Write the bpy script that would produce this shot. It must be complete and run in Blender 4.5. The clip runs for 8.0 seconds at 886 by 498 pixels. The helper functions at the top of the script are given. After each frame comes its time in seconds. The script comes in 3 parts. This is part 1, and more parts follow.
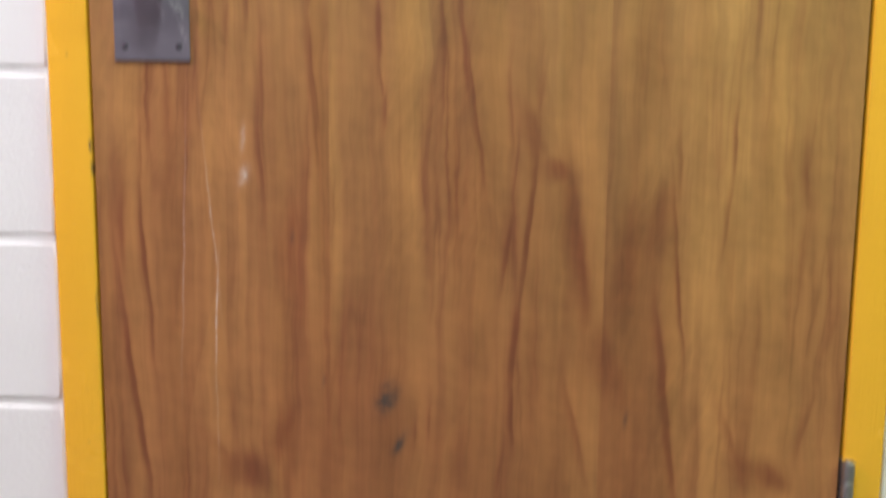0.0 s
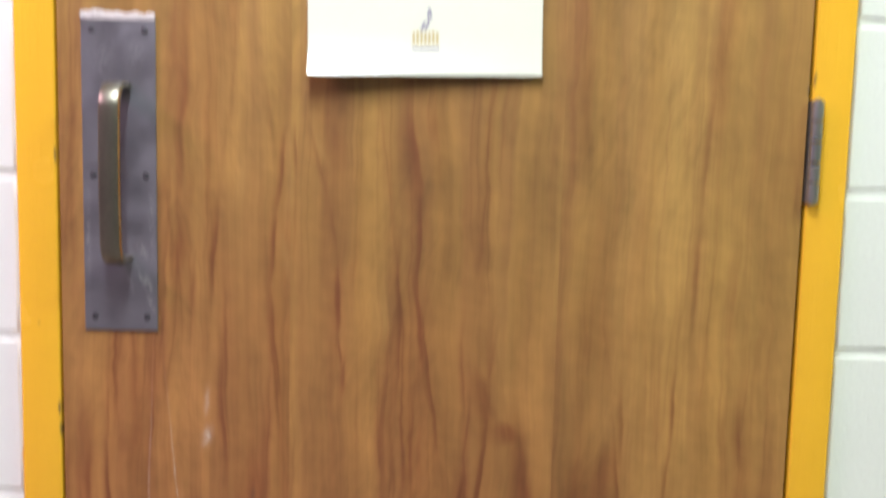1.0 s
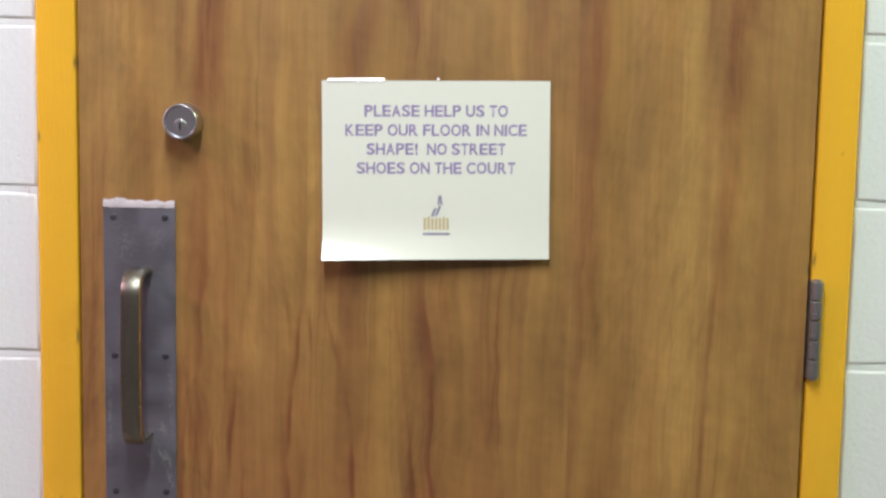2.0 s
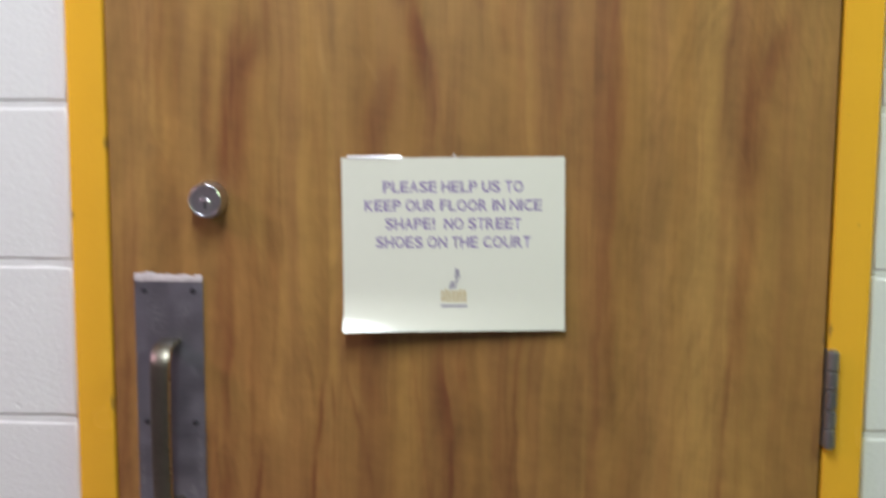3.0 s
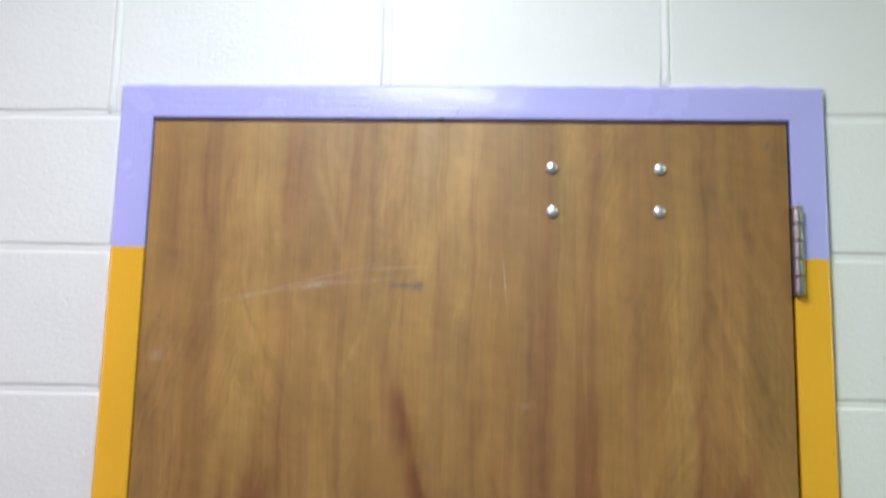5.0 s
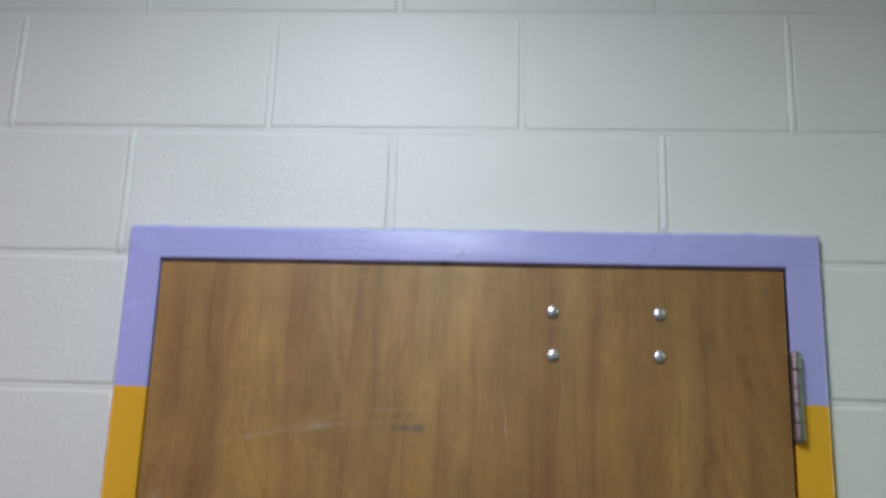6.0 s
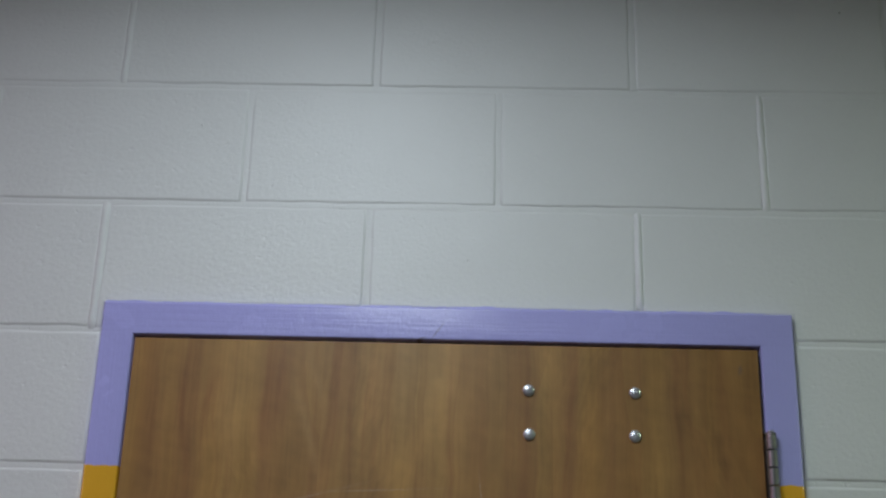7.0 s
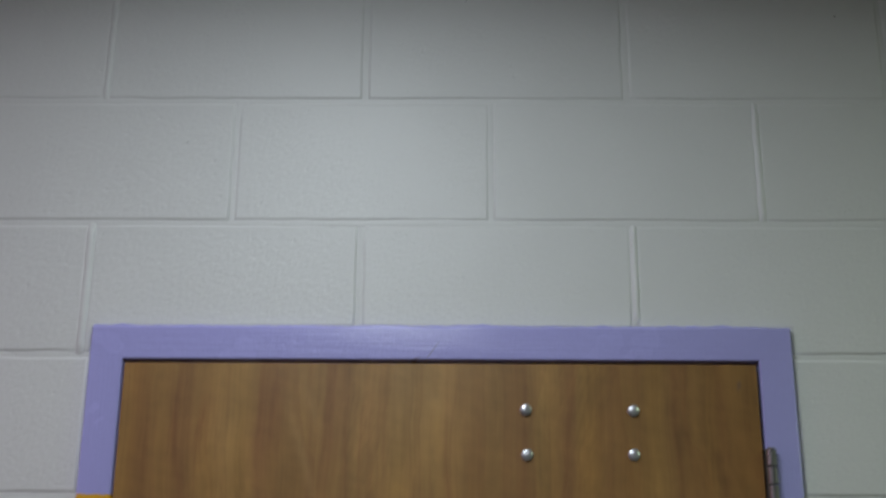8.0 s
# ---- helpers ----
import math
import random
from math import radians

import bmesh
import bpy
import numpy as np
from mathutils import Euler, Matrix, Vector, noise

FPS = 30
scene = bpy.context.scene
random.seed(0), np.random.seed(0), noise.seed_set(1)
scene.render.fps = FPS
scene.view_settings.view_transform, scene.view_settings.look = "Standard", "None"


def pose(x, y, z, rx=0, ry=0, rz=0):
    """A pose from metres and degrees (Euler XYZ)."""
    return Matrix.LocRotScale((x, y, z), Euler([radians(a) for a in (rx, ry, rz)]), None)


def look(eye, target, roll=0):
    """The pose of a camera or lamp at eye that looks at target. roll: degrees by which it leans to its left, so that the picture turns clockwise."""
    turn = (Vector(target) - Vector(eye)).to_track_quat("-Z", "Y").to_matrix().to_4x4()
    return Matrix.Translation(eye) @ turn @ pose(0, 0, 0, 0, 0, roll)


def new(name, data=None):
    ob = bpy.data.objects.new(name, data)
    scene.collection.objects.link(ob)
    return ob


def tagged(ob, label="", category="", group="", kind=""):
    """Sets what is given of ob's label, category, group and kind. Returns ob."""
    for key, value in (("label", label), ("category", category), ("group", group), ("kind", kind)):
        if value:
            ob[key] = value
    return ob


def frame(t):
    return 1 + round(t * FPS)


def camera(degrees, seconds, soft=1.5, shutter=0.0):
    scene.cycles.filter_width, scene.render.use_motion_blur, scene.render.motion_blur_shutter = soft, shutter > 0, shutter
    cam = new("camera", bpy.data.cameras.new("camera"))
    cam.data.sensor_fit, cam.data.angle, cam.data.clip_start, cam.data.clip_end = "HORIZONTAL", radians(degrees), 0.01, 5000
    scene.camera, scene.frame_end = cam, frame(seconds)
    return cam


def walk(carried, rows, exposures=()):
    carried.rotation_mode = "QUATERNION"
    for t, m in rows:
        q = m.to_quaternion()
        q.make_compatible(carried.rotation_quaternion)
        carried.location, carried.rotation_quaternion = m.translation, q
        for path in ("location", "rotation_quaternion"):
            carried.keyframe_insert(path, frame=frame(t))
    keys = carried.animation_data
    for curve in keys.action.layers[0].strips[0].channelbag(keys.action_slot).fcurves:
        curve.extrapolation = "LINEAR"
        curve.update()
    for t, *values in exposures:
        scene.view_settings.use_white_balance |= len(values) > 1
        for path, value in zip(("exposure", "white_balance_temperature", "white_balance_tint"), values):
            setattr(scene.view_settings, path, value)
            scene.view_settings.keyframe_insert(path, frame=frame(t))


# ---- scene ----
cam = camera(42.0, 8.0, soft=2.4, shutter=0.7)
PATH = [
    (0, (-0.012, -1.374, 0.847), (-0.049, 0.598, 0.516), 0.6),
    (0.5, (-0.009, -1.385, 1.004), (-0.019, 0.588, 0.679), 1.1),
    (1, (-0.014, -1.413, 1.133), (0.024, 0.569, 0.872), 1.4),
    (1.5, (-0.032, -1.426, 1.236), (0.014, 0.564, 1.037), 1.3),
    (1.7, (-0.032, -1.431, 1.275), (0.004, 0.559, 1.079), 1.2),
    (2.8, (0.033, -1.443, 1.414), (-0.009, 0.54, 1.159), 0.8),
    (3, (0.041, -1.453, 1.452), (-0.054, 0.528, 1.193), 0.4),
    (3.4, (0.071, -1.483, 1.507), (-0.116, 0.497, 1.2845), -0.5),
    (3.5, (0.073, -1.493, 1.51), (-0.116, 0.49, 1.334), -0.5),
    (3.6, (0.070, -1.504, 1.504), (-0.094, 0.485, 1.399), -0.4),
    (3.8, (0.053, -1.526, 1.485), (-0.056, 0.47, 1.532), -0.1),
    (4, (0.039, -1.54, 1.498), (-0.051, 0.455, 1.614), 0.1),
    (4.5, (0.045, -1.569, 1.525), (-0.061, 0.414, 1.762), 0.5),
    (4.7, (0.062, -1.583, 1.533), (-0.053, 0.391, 1.835), 1.0),
    (5.8, (0.052, -1.628, 1.585), (-0.052, 0.3, 2.106), 1.8),
    (6, (0.058, -1.627, 1.573), (-0.055, 0.284, 2.152), 1.9),
    (6.5, (0.053, -1.64, 1.607), (-0.042, 0.259, 2.228), 1.9),
    (7, (0.039, -1.642, 1.625), (-0.013, 0.25, 2.272), 1.6),
    (7.5, (0.03, -1.641, 1.667), (-0.032, 0.277, 2.232), 1.3),
    (8, (0.025, -1.638, 1.702), (0.0, 0.271, 2.298), 0.4),
]
EXPOSURES = [
    (0, 1.53, 6500, 10), (0.5, 1.56, 6500, 10), (1, 1.54, 6500, 10), (1.5, 1.32, 6500, 10), (1.7, 1.18, 6500, 10), (2.8, 0.80, 6500, 10),
    (3, 0.74, 6480, 10), (3.5, 0.53, 6430, 10), (4, 0.67, 6430, 10), (4.5, 0.72, 6430, 10), (4.7, 0.66, 6420, 10), (5.8, 0.14, 6330, 9),
    (6, -0.16, 6300, 9), (6.5, -0.59, 6250, 9), (7, -0.71, 6250, 9), (7.5, -0.77, 6300, 9), (8, -0.78, 6420, 10),
]
walk(cam, [(t, look(eye, target, roll)) for t, eye, target, roll in PATH], EXPOSURES)

# ---- world and lights ----
CEIL = 2.76
world = bpy.data.worlds.new("world")
scene.world = world
world.use_nodes = True
world.node_tree.nodes["Background"].inputs["Color"].default_value = (0.02, 0.02, 0.022, 1)
world.node_tree.nodes["Background"].inputs["Strength"].default_value = 0.2

# unseen ceiling lamps, one overhead and two added for tint: x, y, colour, watts
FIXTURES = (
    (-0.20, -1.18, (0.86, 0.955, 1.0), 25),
    # added lamps: pinkish and greenish, they tint the wall's left and right
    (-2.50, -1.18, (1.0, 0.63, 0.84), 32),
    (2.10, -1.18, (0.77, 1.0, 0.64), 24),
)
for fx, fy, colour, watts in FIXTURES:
    tube = bpy.data.lights.new("ceiling_or_tint_lamp", "AREA")
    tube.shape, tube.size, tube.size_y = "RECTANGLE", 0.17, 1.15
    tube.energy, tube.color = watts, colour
    lamp = new("ceiling_or_tint_lamp", tube)
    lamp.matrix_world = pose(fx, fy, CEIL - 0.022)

# ---- material helpers ----


class Nodes:
    """A small writer of node materials."""

    def __init__(self, name):
        self.mat = bpy.data.materials.new(name)
        self.mat.use_nodes = True
        self.tree = self.mat.node_tree
        self.bsdf = self.tree.nodes["Principled BSDF"]
        self.tc = self.tree.nodes.new("ShaderNodeTexCoord")

    def put(self, socket, value):
        if isinstance(value, bpy.types.NodeSocket):
            self.tree.links.new(value, socket)
        elif isinstance(value, tuple) and len(value) == 3 and socket.type == "RGBA":
            socket.default_value = (*value, 1)
        else:
            socket.default_value = value

    def math(self, op, a, b=0.0, c=0.0, clamp=False):
        n = self.tree.nodes.new("ShaderNodeMath")
        n.operation, n.use_clamp = op, clamp
        for i, v in enumerate((a, b, c)):
            self.put(n.inputs[i], v)
        return n.outputs[0]

    def xyz(self):
        n = self.tree.nodes.new("ShaderNodeSeparateXYZ")
        self.tree.links.new(self.tc.outputs["Object"], n.inputs[0])
        return n.outputs

    def join(self, x, y, z):
        n = self.tree.nodes.new("ShaderNodeCombineXYZ")
        for i, v in enumerate((x, y, z)):
            self.put(n.inputs[i], v)
        return n.outputs[0]

    def scaled(self, sx, sy, sz, vector=None):
        n = self.tree.nodes.new("ShaderNodeMapping")
        self.tree.links.new(vector or self.tc.outputs["Object"], n.inputs["Vector"])
        n.inputs["Scale"].default_value = (sx, sy, sz)
        return n.outputs[0]

    def noise(self, vector=None, scale=5.0, detail=3.0, rough=0.5, warp=0.0):
        n = self.tree.nodes.new("ShaderNodeTexNoise")
        self.tree.links.new(vector or self.tc.outputs["Object"], n.inputs["Vector"])
        n.inputs["Scale"].default_value, n.inputs["Detail"].default_value = scale, detail
        n.inputs["Roughness"].default_value, n.inputs["Distortion"].default_value = rough, warp
        return n.outputs["Fac"]

    def ramp(self, fac, lo, hi, a=0.0, b=1.0):
        n = self.tree.nodes.new("ShaderNodeMapRange")
        n.interpolation_type = "SMOOTHSTEP"
        self.put(n.inputs[0], fac)
        for i, v in enumerate((lo, hi, a, b)):
            self.put(n.inputs[i + 1], v)
        return n.outputs[0]

    def mix(self, fac, a, b, mode="MIX"):
        n = self.tree.nodes.new("ShaderNodeMix")
        n.data_type, n.blend_type = "RGBA", mode
        self.put(n.inputs[0], fac)
        self.put(n.inputs[6], a)
        self.put(n.inputs[7], b)
        return n.outputs[2]

    def bump(self, height, strength, distance):
        n = self.tree.nodes.new("ShaderNodeBump")
        self.put(n.inputs["Height"], height)
        n.inputs["Strength"].default_value, n.inputs["Distance"].default_value = strength, distance
        self.tree.links.new(n.outputs[0], self.bsdf.inputs["Normal"])

    def done(self, colour, rough, metal=0.0, spec=0.5, coat=0.0):
        for key, v in (("Base Color", colour), ("Roughness", rough), ("Metallic", metal),
                       ("Specular IOR Level", spec), ("Coat Weight", coat)):
            self.put(self.bsdf.inputs[key], v)
        return self.mat


def streaks(n, z, rows, lane, fade=4.0, swell=1.0, skew=1.0, reach=1.12):
    """The strongest of many soft streaks; a skew below 1 lets them fade slowly on one side, a strength below 0 on the other."""
    total = 0.0
    for x0, z0, x1, z1, wide, strength in rows:
        zc, half = (z0 + z1) / 2, max((z0 - z1) / 2, 0.002) * reach
        slope = (x1 - x0) / (z1 - z0)
        g = n.tree.nodes.new("ShaderNodeGroup")
        g.node_tree = STREAK
        for i, v in enumerate((lane, z, slope, (x0 + x1) / 2 - slope * zc, math.copysign(1000 / (wide * swell), strength), 1 / half, -zc / half, abs(strength), fade, -skew, total)):
            n.put(g.inputs[i], v)
        total = g.outputs[0]
    return total


def plain(name, colour, rough, metal=0.0, vary=0.12, scale=30.0, bump=0.0, spec=0.5):
    """A material with blotches at two scales and a fine relief."""
    n = Nodes(name)
    big, small = n.noise(scale=scale * 0.2, detail=3), n.noise(scale=scale * 4, detail=4)
    v = n.math("ADD", n.math("MULTIPLY", big, vary), n.math("MULTIPLY", small, vary * 0.6))
    v = n.math("ADD", v, 1.0 - vary * 0.8)
    col = n.mix(1.0, colour, n.join(v, v, v), "MULTIPLY")
    if bump:
        n.bump(small, bump, 0.001)
    return n.done(col, n.ramp(big, 0.2, 0.8, rough * 0.85, min(1, rough * 1.15)), metal, spec)


def streak_group():
    """One soft streak along a slanting line, kept where it is stronger than what came before."""
    tree = bpy.data.node_groups.new("streak", "ShaderNodeTree")
    names = ("Lane", "Z", "Slope", "Offset", "Narrow", "Short", "Shift", "Strength", "Fade", "Skew", "Before")
    for name in names:
        tree.interface.new_socket(name, in_out="INPUT", socket_type="NodeSocketFloat")
    tree.interface.new_socket("Mask", in_out="OUTPUT", socket_type="NodeSocketFloat")
    given, result = tree.nodes.new("NodeGroupInput"), tree.nodes.new("NodeGroupOutput")

    def math_node(op, *values):
        node = tree.nodes.new("ShaderNodeMath")
        node.operation = op
        for i, v in enumerate(values):
            if isinstance(v, str):
                v = given.outputs[v]
            if isinstance(v, bpy.types.NodeSocket):
                tree.links.new(v, node.inputs[i])
            else:
                node.inputs[i].default_value = v
        return node.outputs[0]

    # a trace of the value before keeps the streaks in order, one after the other
    level = math_node("MULTIPLY_ADD", "Before", 1e-7, "Z")
    centre = math_node("MULTIPLY_ADD", level, "Slope", "Offset")
    a = math_node("MULTIPLY", math_node("SUBTRACT", "Lane", centre), "Narrow")
    b = math_node("ABSOLUTE", math_node("MULTIPLY_ADD", level, "Short", "Shift"))
    a = math_node("MAXIMUM", a, math_node("MULTIPLY", a, "Skew"))
    e = math_node("ADD", math_node("MULTIPLY", a, a), math_node("POWER", b, "Fade"))
    m = math_node("MULTIPLY", math_node("POWER", 2.71828, math_node("MULTIPLY", e, -1.0)), "Strength")
    tree.links.new(math_node("MAXIMUM", m, "Before"), result.inputs[0])
    return tree


STREAK = streak_group()

# figure of the veneer: x and z at the top, x and z at the bottom, half width in mm, strength
# thin late-wood lines
LINES_A = (
    (-0.383, 2.010, -0.367, 1.858, 4.8, 0.5), (0.012, 2.006, 0.012, 1.746, 3.2, 0.45), (0.137, 1.972, 0.131, 1.745, 2.8, 0.4),
    (0.283, 1.955, 0.272, 1.745, 2.8, 0.35), (-0.042, 1.927, -0.032, 1.746, 4, 0.35), (-0.375, 1.850, -0.384, 1.568, 4.8, 0.4),
    (0.330, 1.630, 0.315, 1.420, 4, 0.5), (0.113, 1.532, 0.113, 1.386, 4.2, 0.4), (-0.041, 1.469, -0.043, 1.384, 3.5, 0.6),
    (-0.252, 1.339, -0.249, 1.230, 4.8, 0.3), (0.154, 1.204, 0.152, 0.986, 4.8, 0.35), (-0.303, 1.179, -0.311, 1.017, 4.2, 0.7),
    (0.338, 1.155, 0.329, 0.997, 3.5, 0.6), (-0.206, 1.142, -0.196, 1.068, 2.8, 0.5), (-0.027, 1.105, -0.017, 1.017, 4.2, 0.8),
    (-0.153, 1.089, -0.129, 1.007, 2.4, 0.5),
)
LINES_B = (
    (-0.170, 1.088, -0.167, 1.034, 1.8, 0.7), (-0.184, 1.081, -0.194, 0.985, 2.8, 0.8), (-0.167, 1.034, -0.171, 0.923, 2.1, 0.5),
    (-0.019, 1.017, -0.016, 0.877, 2.8, 0.9), (-0.324, 1.009, -0.337, 0.777, 2.8, 0.6), (-0.129, 1.007, -0.110, 0.917, 2.8, 0.5),
    (0.329, 0.997, 0.330, 0.849, 3.5, 0.6), (-0.264, 0.990, -0.273, 0.878, 3.5, 0.8), (-0.194, 0.985, -0.199, 0.894, 2.8, 0.8),
    (-0.040, 0.954, -0.042, 0.798, 2.8, 0.7), (-0.090, 0.953, -0.096, 0.882, 3.5, 0.4), (0.380, 0.949, 0.376, 0.836, 3.5, 0.4),
    (-0.112, 0.917, -0.115, 0.839, 3.5, 0.9), (-0.040, 0.911, -0.041, 0.760, 2.1, 0.7), (-0.020, 0.911, -0.008, 0.793, 3, 0.9),
    (-0.109, 0.910, -0.117, 0.806, 3, 0.6),
)
LINES_C = (
    (-0.202, 0.909, -0.185, 0.711, 2.8, 0.7), (-0.295, 0.908, -0.296, 0.856, 3.5, 0.5), (-0.199, 0.894, -0.186, 0.766, 2.8, 0.8),
    (-0.256, 0.879, -0.253, 0.706, 2.8, 0.7), (-0.014, 0.877, 0.010, 0.697, 2.8, 0.8), (0.041, 0.843, 0.041, 0.727, 2.8, 0.6),
    (-0.115, 0.839, -0.107, 0.789, 2.1, 0.7), (0.084, 0.836, 0.072, 0.771, 2.8, 0.5), (-0.260, 0.817, -0.254, 0.642, 2.8, 0.8),
    (-0.105, 0.806, -0.109, 0.759, 3, 0.7), (-0.341, 0.803, -0.352, 0.627, 2.8, 0.6), (-0.008, 0.793, 0.011, 0.700, 2.8, 0.6),
    (0.311, 0.790, 0.308, 0.704, 2.4, 0.7), (-0.402, 0.782, -0.403, 0.688, 2.1, 0.6), (0.245, 0.768, 0.246, 0.687, 2.8, 0.6),
    (0.049, 0.761, 0.044, 0.659, 1.8, 0.6),
)
LINES_D = (
    (0.392, 0.752, 0.397, 0.678, 3.5, 0.6), (0.070, 0.714, 0.056, 0.549, 3, 1), (0.308, 0.704, 0.296, 0.608, 2.8, 0.6),
    (0.239, 0.689, 0.258, 0.481, 2.4, 0.8), (-0.403, 0.688, -0.391, 0.485, 2.8, 0.9), (-0.426, 0.688, -0.425, 0.584, 4.2, 0.7),
    (0.044, 0.659, 0.034, 0.576, 2.8, 0.9), (-0.034, 0.645, -0.040, 0.469, 1.8, 0.5), (-0.352, 0.627, -0.364, 0.528, 2.1, 0.4),
    (0.342, 0.581, 0.347, 0.482, 2.1, 0.4), (-0.430, 0.570, -0.402, 0.302, 3.5, 1), (0.439, 0.568, 0.419, 0.441, 4.2, 0.4),
    (0.056, 0.549, 0.047, 0.449, 3.5, 1), (0.225, 0.537, 0.252, 0.306, 4.2, 1), (0.114, 0.457, 0.142, 0.319, 4.2, 0.6),
    (0.047, 0.449, 0.050, 0.369, 2.8, 0.9),
)
LINES_E = (
    (-0.301, 0.443, -0.295, 0.385, 2.8, 0.5), (0.419, 0.441, 0.400, 0.350, 4.8, 0.6), (-0.053, 0.426, -0.056, 0.375, 2.1, 0.6),
    (0.306, 0.424, 0.334, 0.345, 4.8, 0.5), (-0.070, 0.404, -0.073, 0.367, 2.1, 0.6), (0.039, 0.362, 0.033, 0.302, 2.8, 0.7),
)
# broad reddish smears and flame tips
SMEARS_A = (
    (-0.421, 2.011, -0.420, 1.850, 9, 0.3), (-0.234, 2.008, -0.243, 1.904, 9.6, 0.4), (0.183, 2.004, 0.180, 1.668, 12, 0.4),
    (0.428, 1.985, 0.428, 1.829, 16, 0.3), (-0.107, 1.723, -0.097, 1.661, 5.6, 0.4), (0.119, 1.691, 0.114, 1.434, 6.4, 0.4),
    (0.181, 1.660, 0.178, 1.330, 13.3, 0.8), (-0.087, 1.653, -0.069, 1.569, 8.4, 0.9), (0.026, 1.645, 0.019, 1.569, 6.3, 0.5),
    (-0.253, 1.599, -0.260, 1.507, 5.6, -0.35), (0.054, 1.573, 0.051, 1.518, 5.6, 0.4), (0.162, 1.573, 0.172, 1.393, 11.9, 0.5),
    (-0.069, 1.569, -0.044, 1.459, 6.4, 0.8), (-0.065, 1.566, -0.044, 1.469, 6.3, 0.9), (0.381, 1.539, 0.354, 1.435, 9.1, -0.8),
    (-0.328, 1.537, -0.334, 1.386, 5.6, -0.5),
)
SMEARS_B = (
    (0.389, 1.533, 0.380, 1.437, 5.6, -0.4), (-0.273, 1.530, -0.303, 1.446, 8.8, -0.9), (-0.295, 1.513, -0.308, 1.339, 10.4, -1),
    (0.349, 1.499, 0.347, 1.332, 9.1, -0.8), (-0.095, 1.483, -0.104, 1.402, 7.7, 0.6), (-0.105, 1.447, -0.112, 1.372, 8, 0.7),
    (-0.303, 1.446, -0.313, 1.326, 10.4, -0.8), (0.354, 1.435, 0.347, 1.332, 9.6, -0.8), (0.180, 1.386, 0.182, 1.149, 10.5, 0.35),
    (0.349, 1.332, 0.344, 1.123, 6.3, -0.6), (-0.308, 1.303, -0.321, 1.111, 7.7, -0.6), (0.187, 1.218, 0.184, 1.056, 7, 0.4),
    (-0.148, 1.143, -0.118, 1.069, 7.2, 0.4), (-0.031, 1.101, -0.018, 0.996, 5.6, 0.7), (0.061, 0.786, 0.078, 0.735, 5.6, 0.7),
    (0.061, 0.781, 0.071, 0.728, 5.6, 0.7),
)
SMEARS_C = (
    (0.096, 0.725, 0.109, 0.701, 12.6, 0.9), (-0.425, 0.725, -0.423, 0.644, 5.6, 0.6), (0.114, 0.701, 0.137, 0.543, 6.3, 0.9),
    (0.225, 0.689, 0.211, 0.613, 8.4, -0.7), (0.190, 0.654, 0.173, 0.536, 9, -0.7), (0.159, 0.515, 0.177, 0.437, 9.8, 0.8),
    (-0.224, 0.408, -0.246, 0.345, 7, 0.6), (-0.017, 0.390, -0.013, 0.301, 15.4, 0.45), (-0.327, 0.377, -0.289, 0.330, 6.3, 0.5),
    (0.361, 0.353, 0.381, 0.320, 15.4, 0.9), (-0.278, 0.352, -0.268, 0.312, 16.8, 0.9),
)
# wide dusky stretches
DUSKY = (
    (-0.150, 0.520, -0.120, 0.200, 120, 0.75), (0.020, 0.480, 0.020, 0.200, 60, 0.55), (-0.400, 0.700, -0.400, 0.240, 60, 0.35),
    (-0.090, 1.640, -0.090, 1.330, 60, 0.60), (-0.300, 1.560, -0.300, 0.950, 60, 0.42), (0.170, 1.720, 0.170, 1.300, 45, 0.42), (0.350, 1.600, 0.350, 1.280, 40, 0.35), (0.430, 1.700, 0.430, 0.850, 26, 0.30),
    (0.170, 0.560, 0.190, 0.300, 60, 0.35), (-0.210, 1.060, -0.210, 0.720, 110, 0.45), (-0.020, 0.960, -0.020, 0.760, 50, 0.25),
)
# pale feathers, and in the last row three wide paler patches
PALES = (
    (-0.192, 2.008, -0.178, 1.952, 7.2, 0.7), (-0.015, 2.002, 0.008, 1.958, 19.2, 0.7), (0.318, 1.986, 0.314, 1.569, 16.8, 0.35),
    (-0.307, 1.985, -0.297, 1.881, 28.8, 0.45), (-0.213, 1.968, -0.178, 1.856, 7.2, 1), (-0.250, 1.817, -0.224, 1.746, 6.4, 0.5),
    (-0.208, 1.746, -0.176, 1.630, 7.2, 0.5), (-0.142, 1.727, -0.162, 1.684, 4, 0.8), (-0.187, 1.531, -0.177, 1.461, 4.2, 0.8),
    (-0.129, 1.503, -0.109, 1.468, 3.5, 0.6), (-0.147, 1.082, -0.132, 1.048, 4.2, 0.5), (-0.177, 1.081, -0.180, 0.985, 5.6, 0.7),
    (-0.235, 1.053, -0.239, 1.005, 6.3, 0.5), (-0.187, 0.957, -0.176, 0.909, 5.6, 0.7), (-0.056, 0.891, -0.063, 0.832, 13.2, 0.35),
    (0.260, 0.875, 0.271, 0.717, 15.4, 0.35),
    (0.290, 1.370, 0.270, 0.850, 75, 0.55), (0.230, 0.830, 0.230, 0.640, 75, 0.42), (-0.030, 2.040, -0.030, 1.800, 90, 0.35),
)
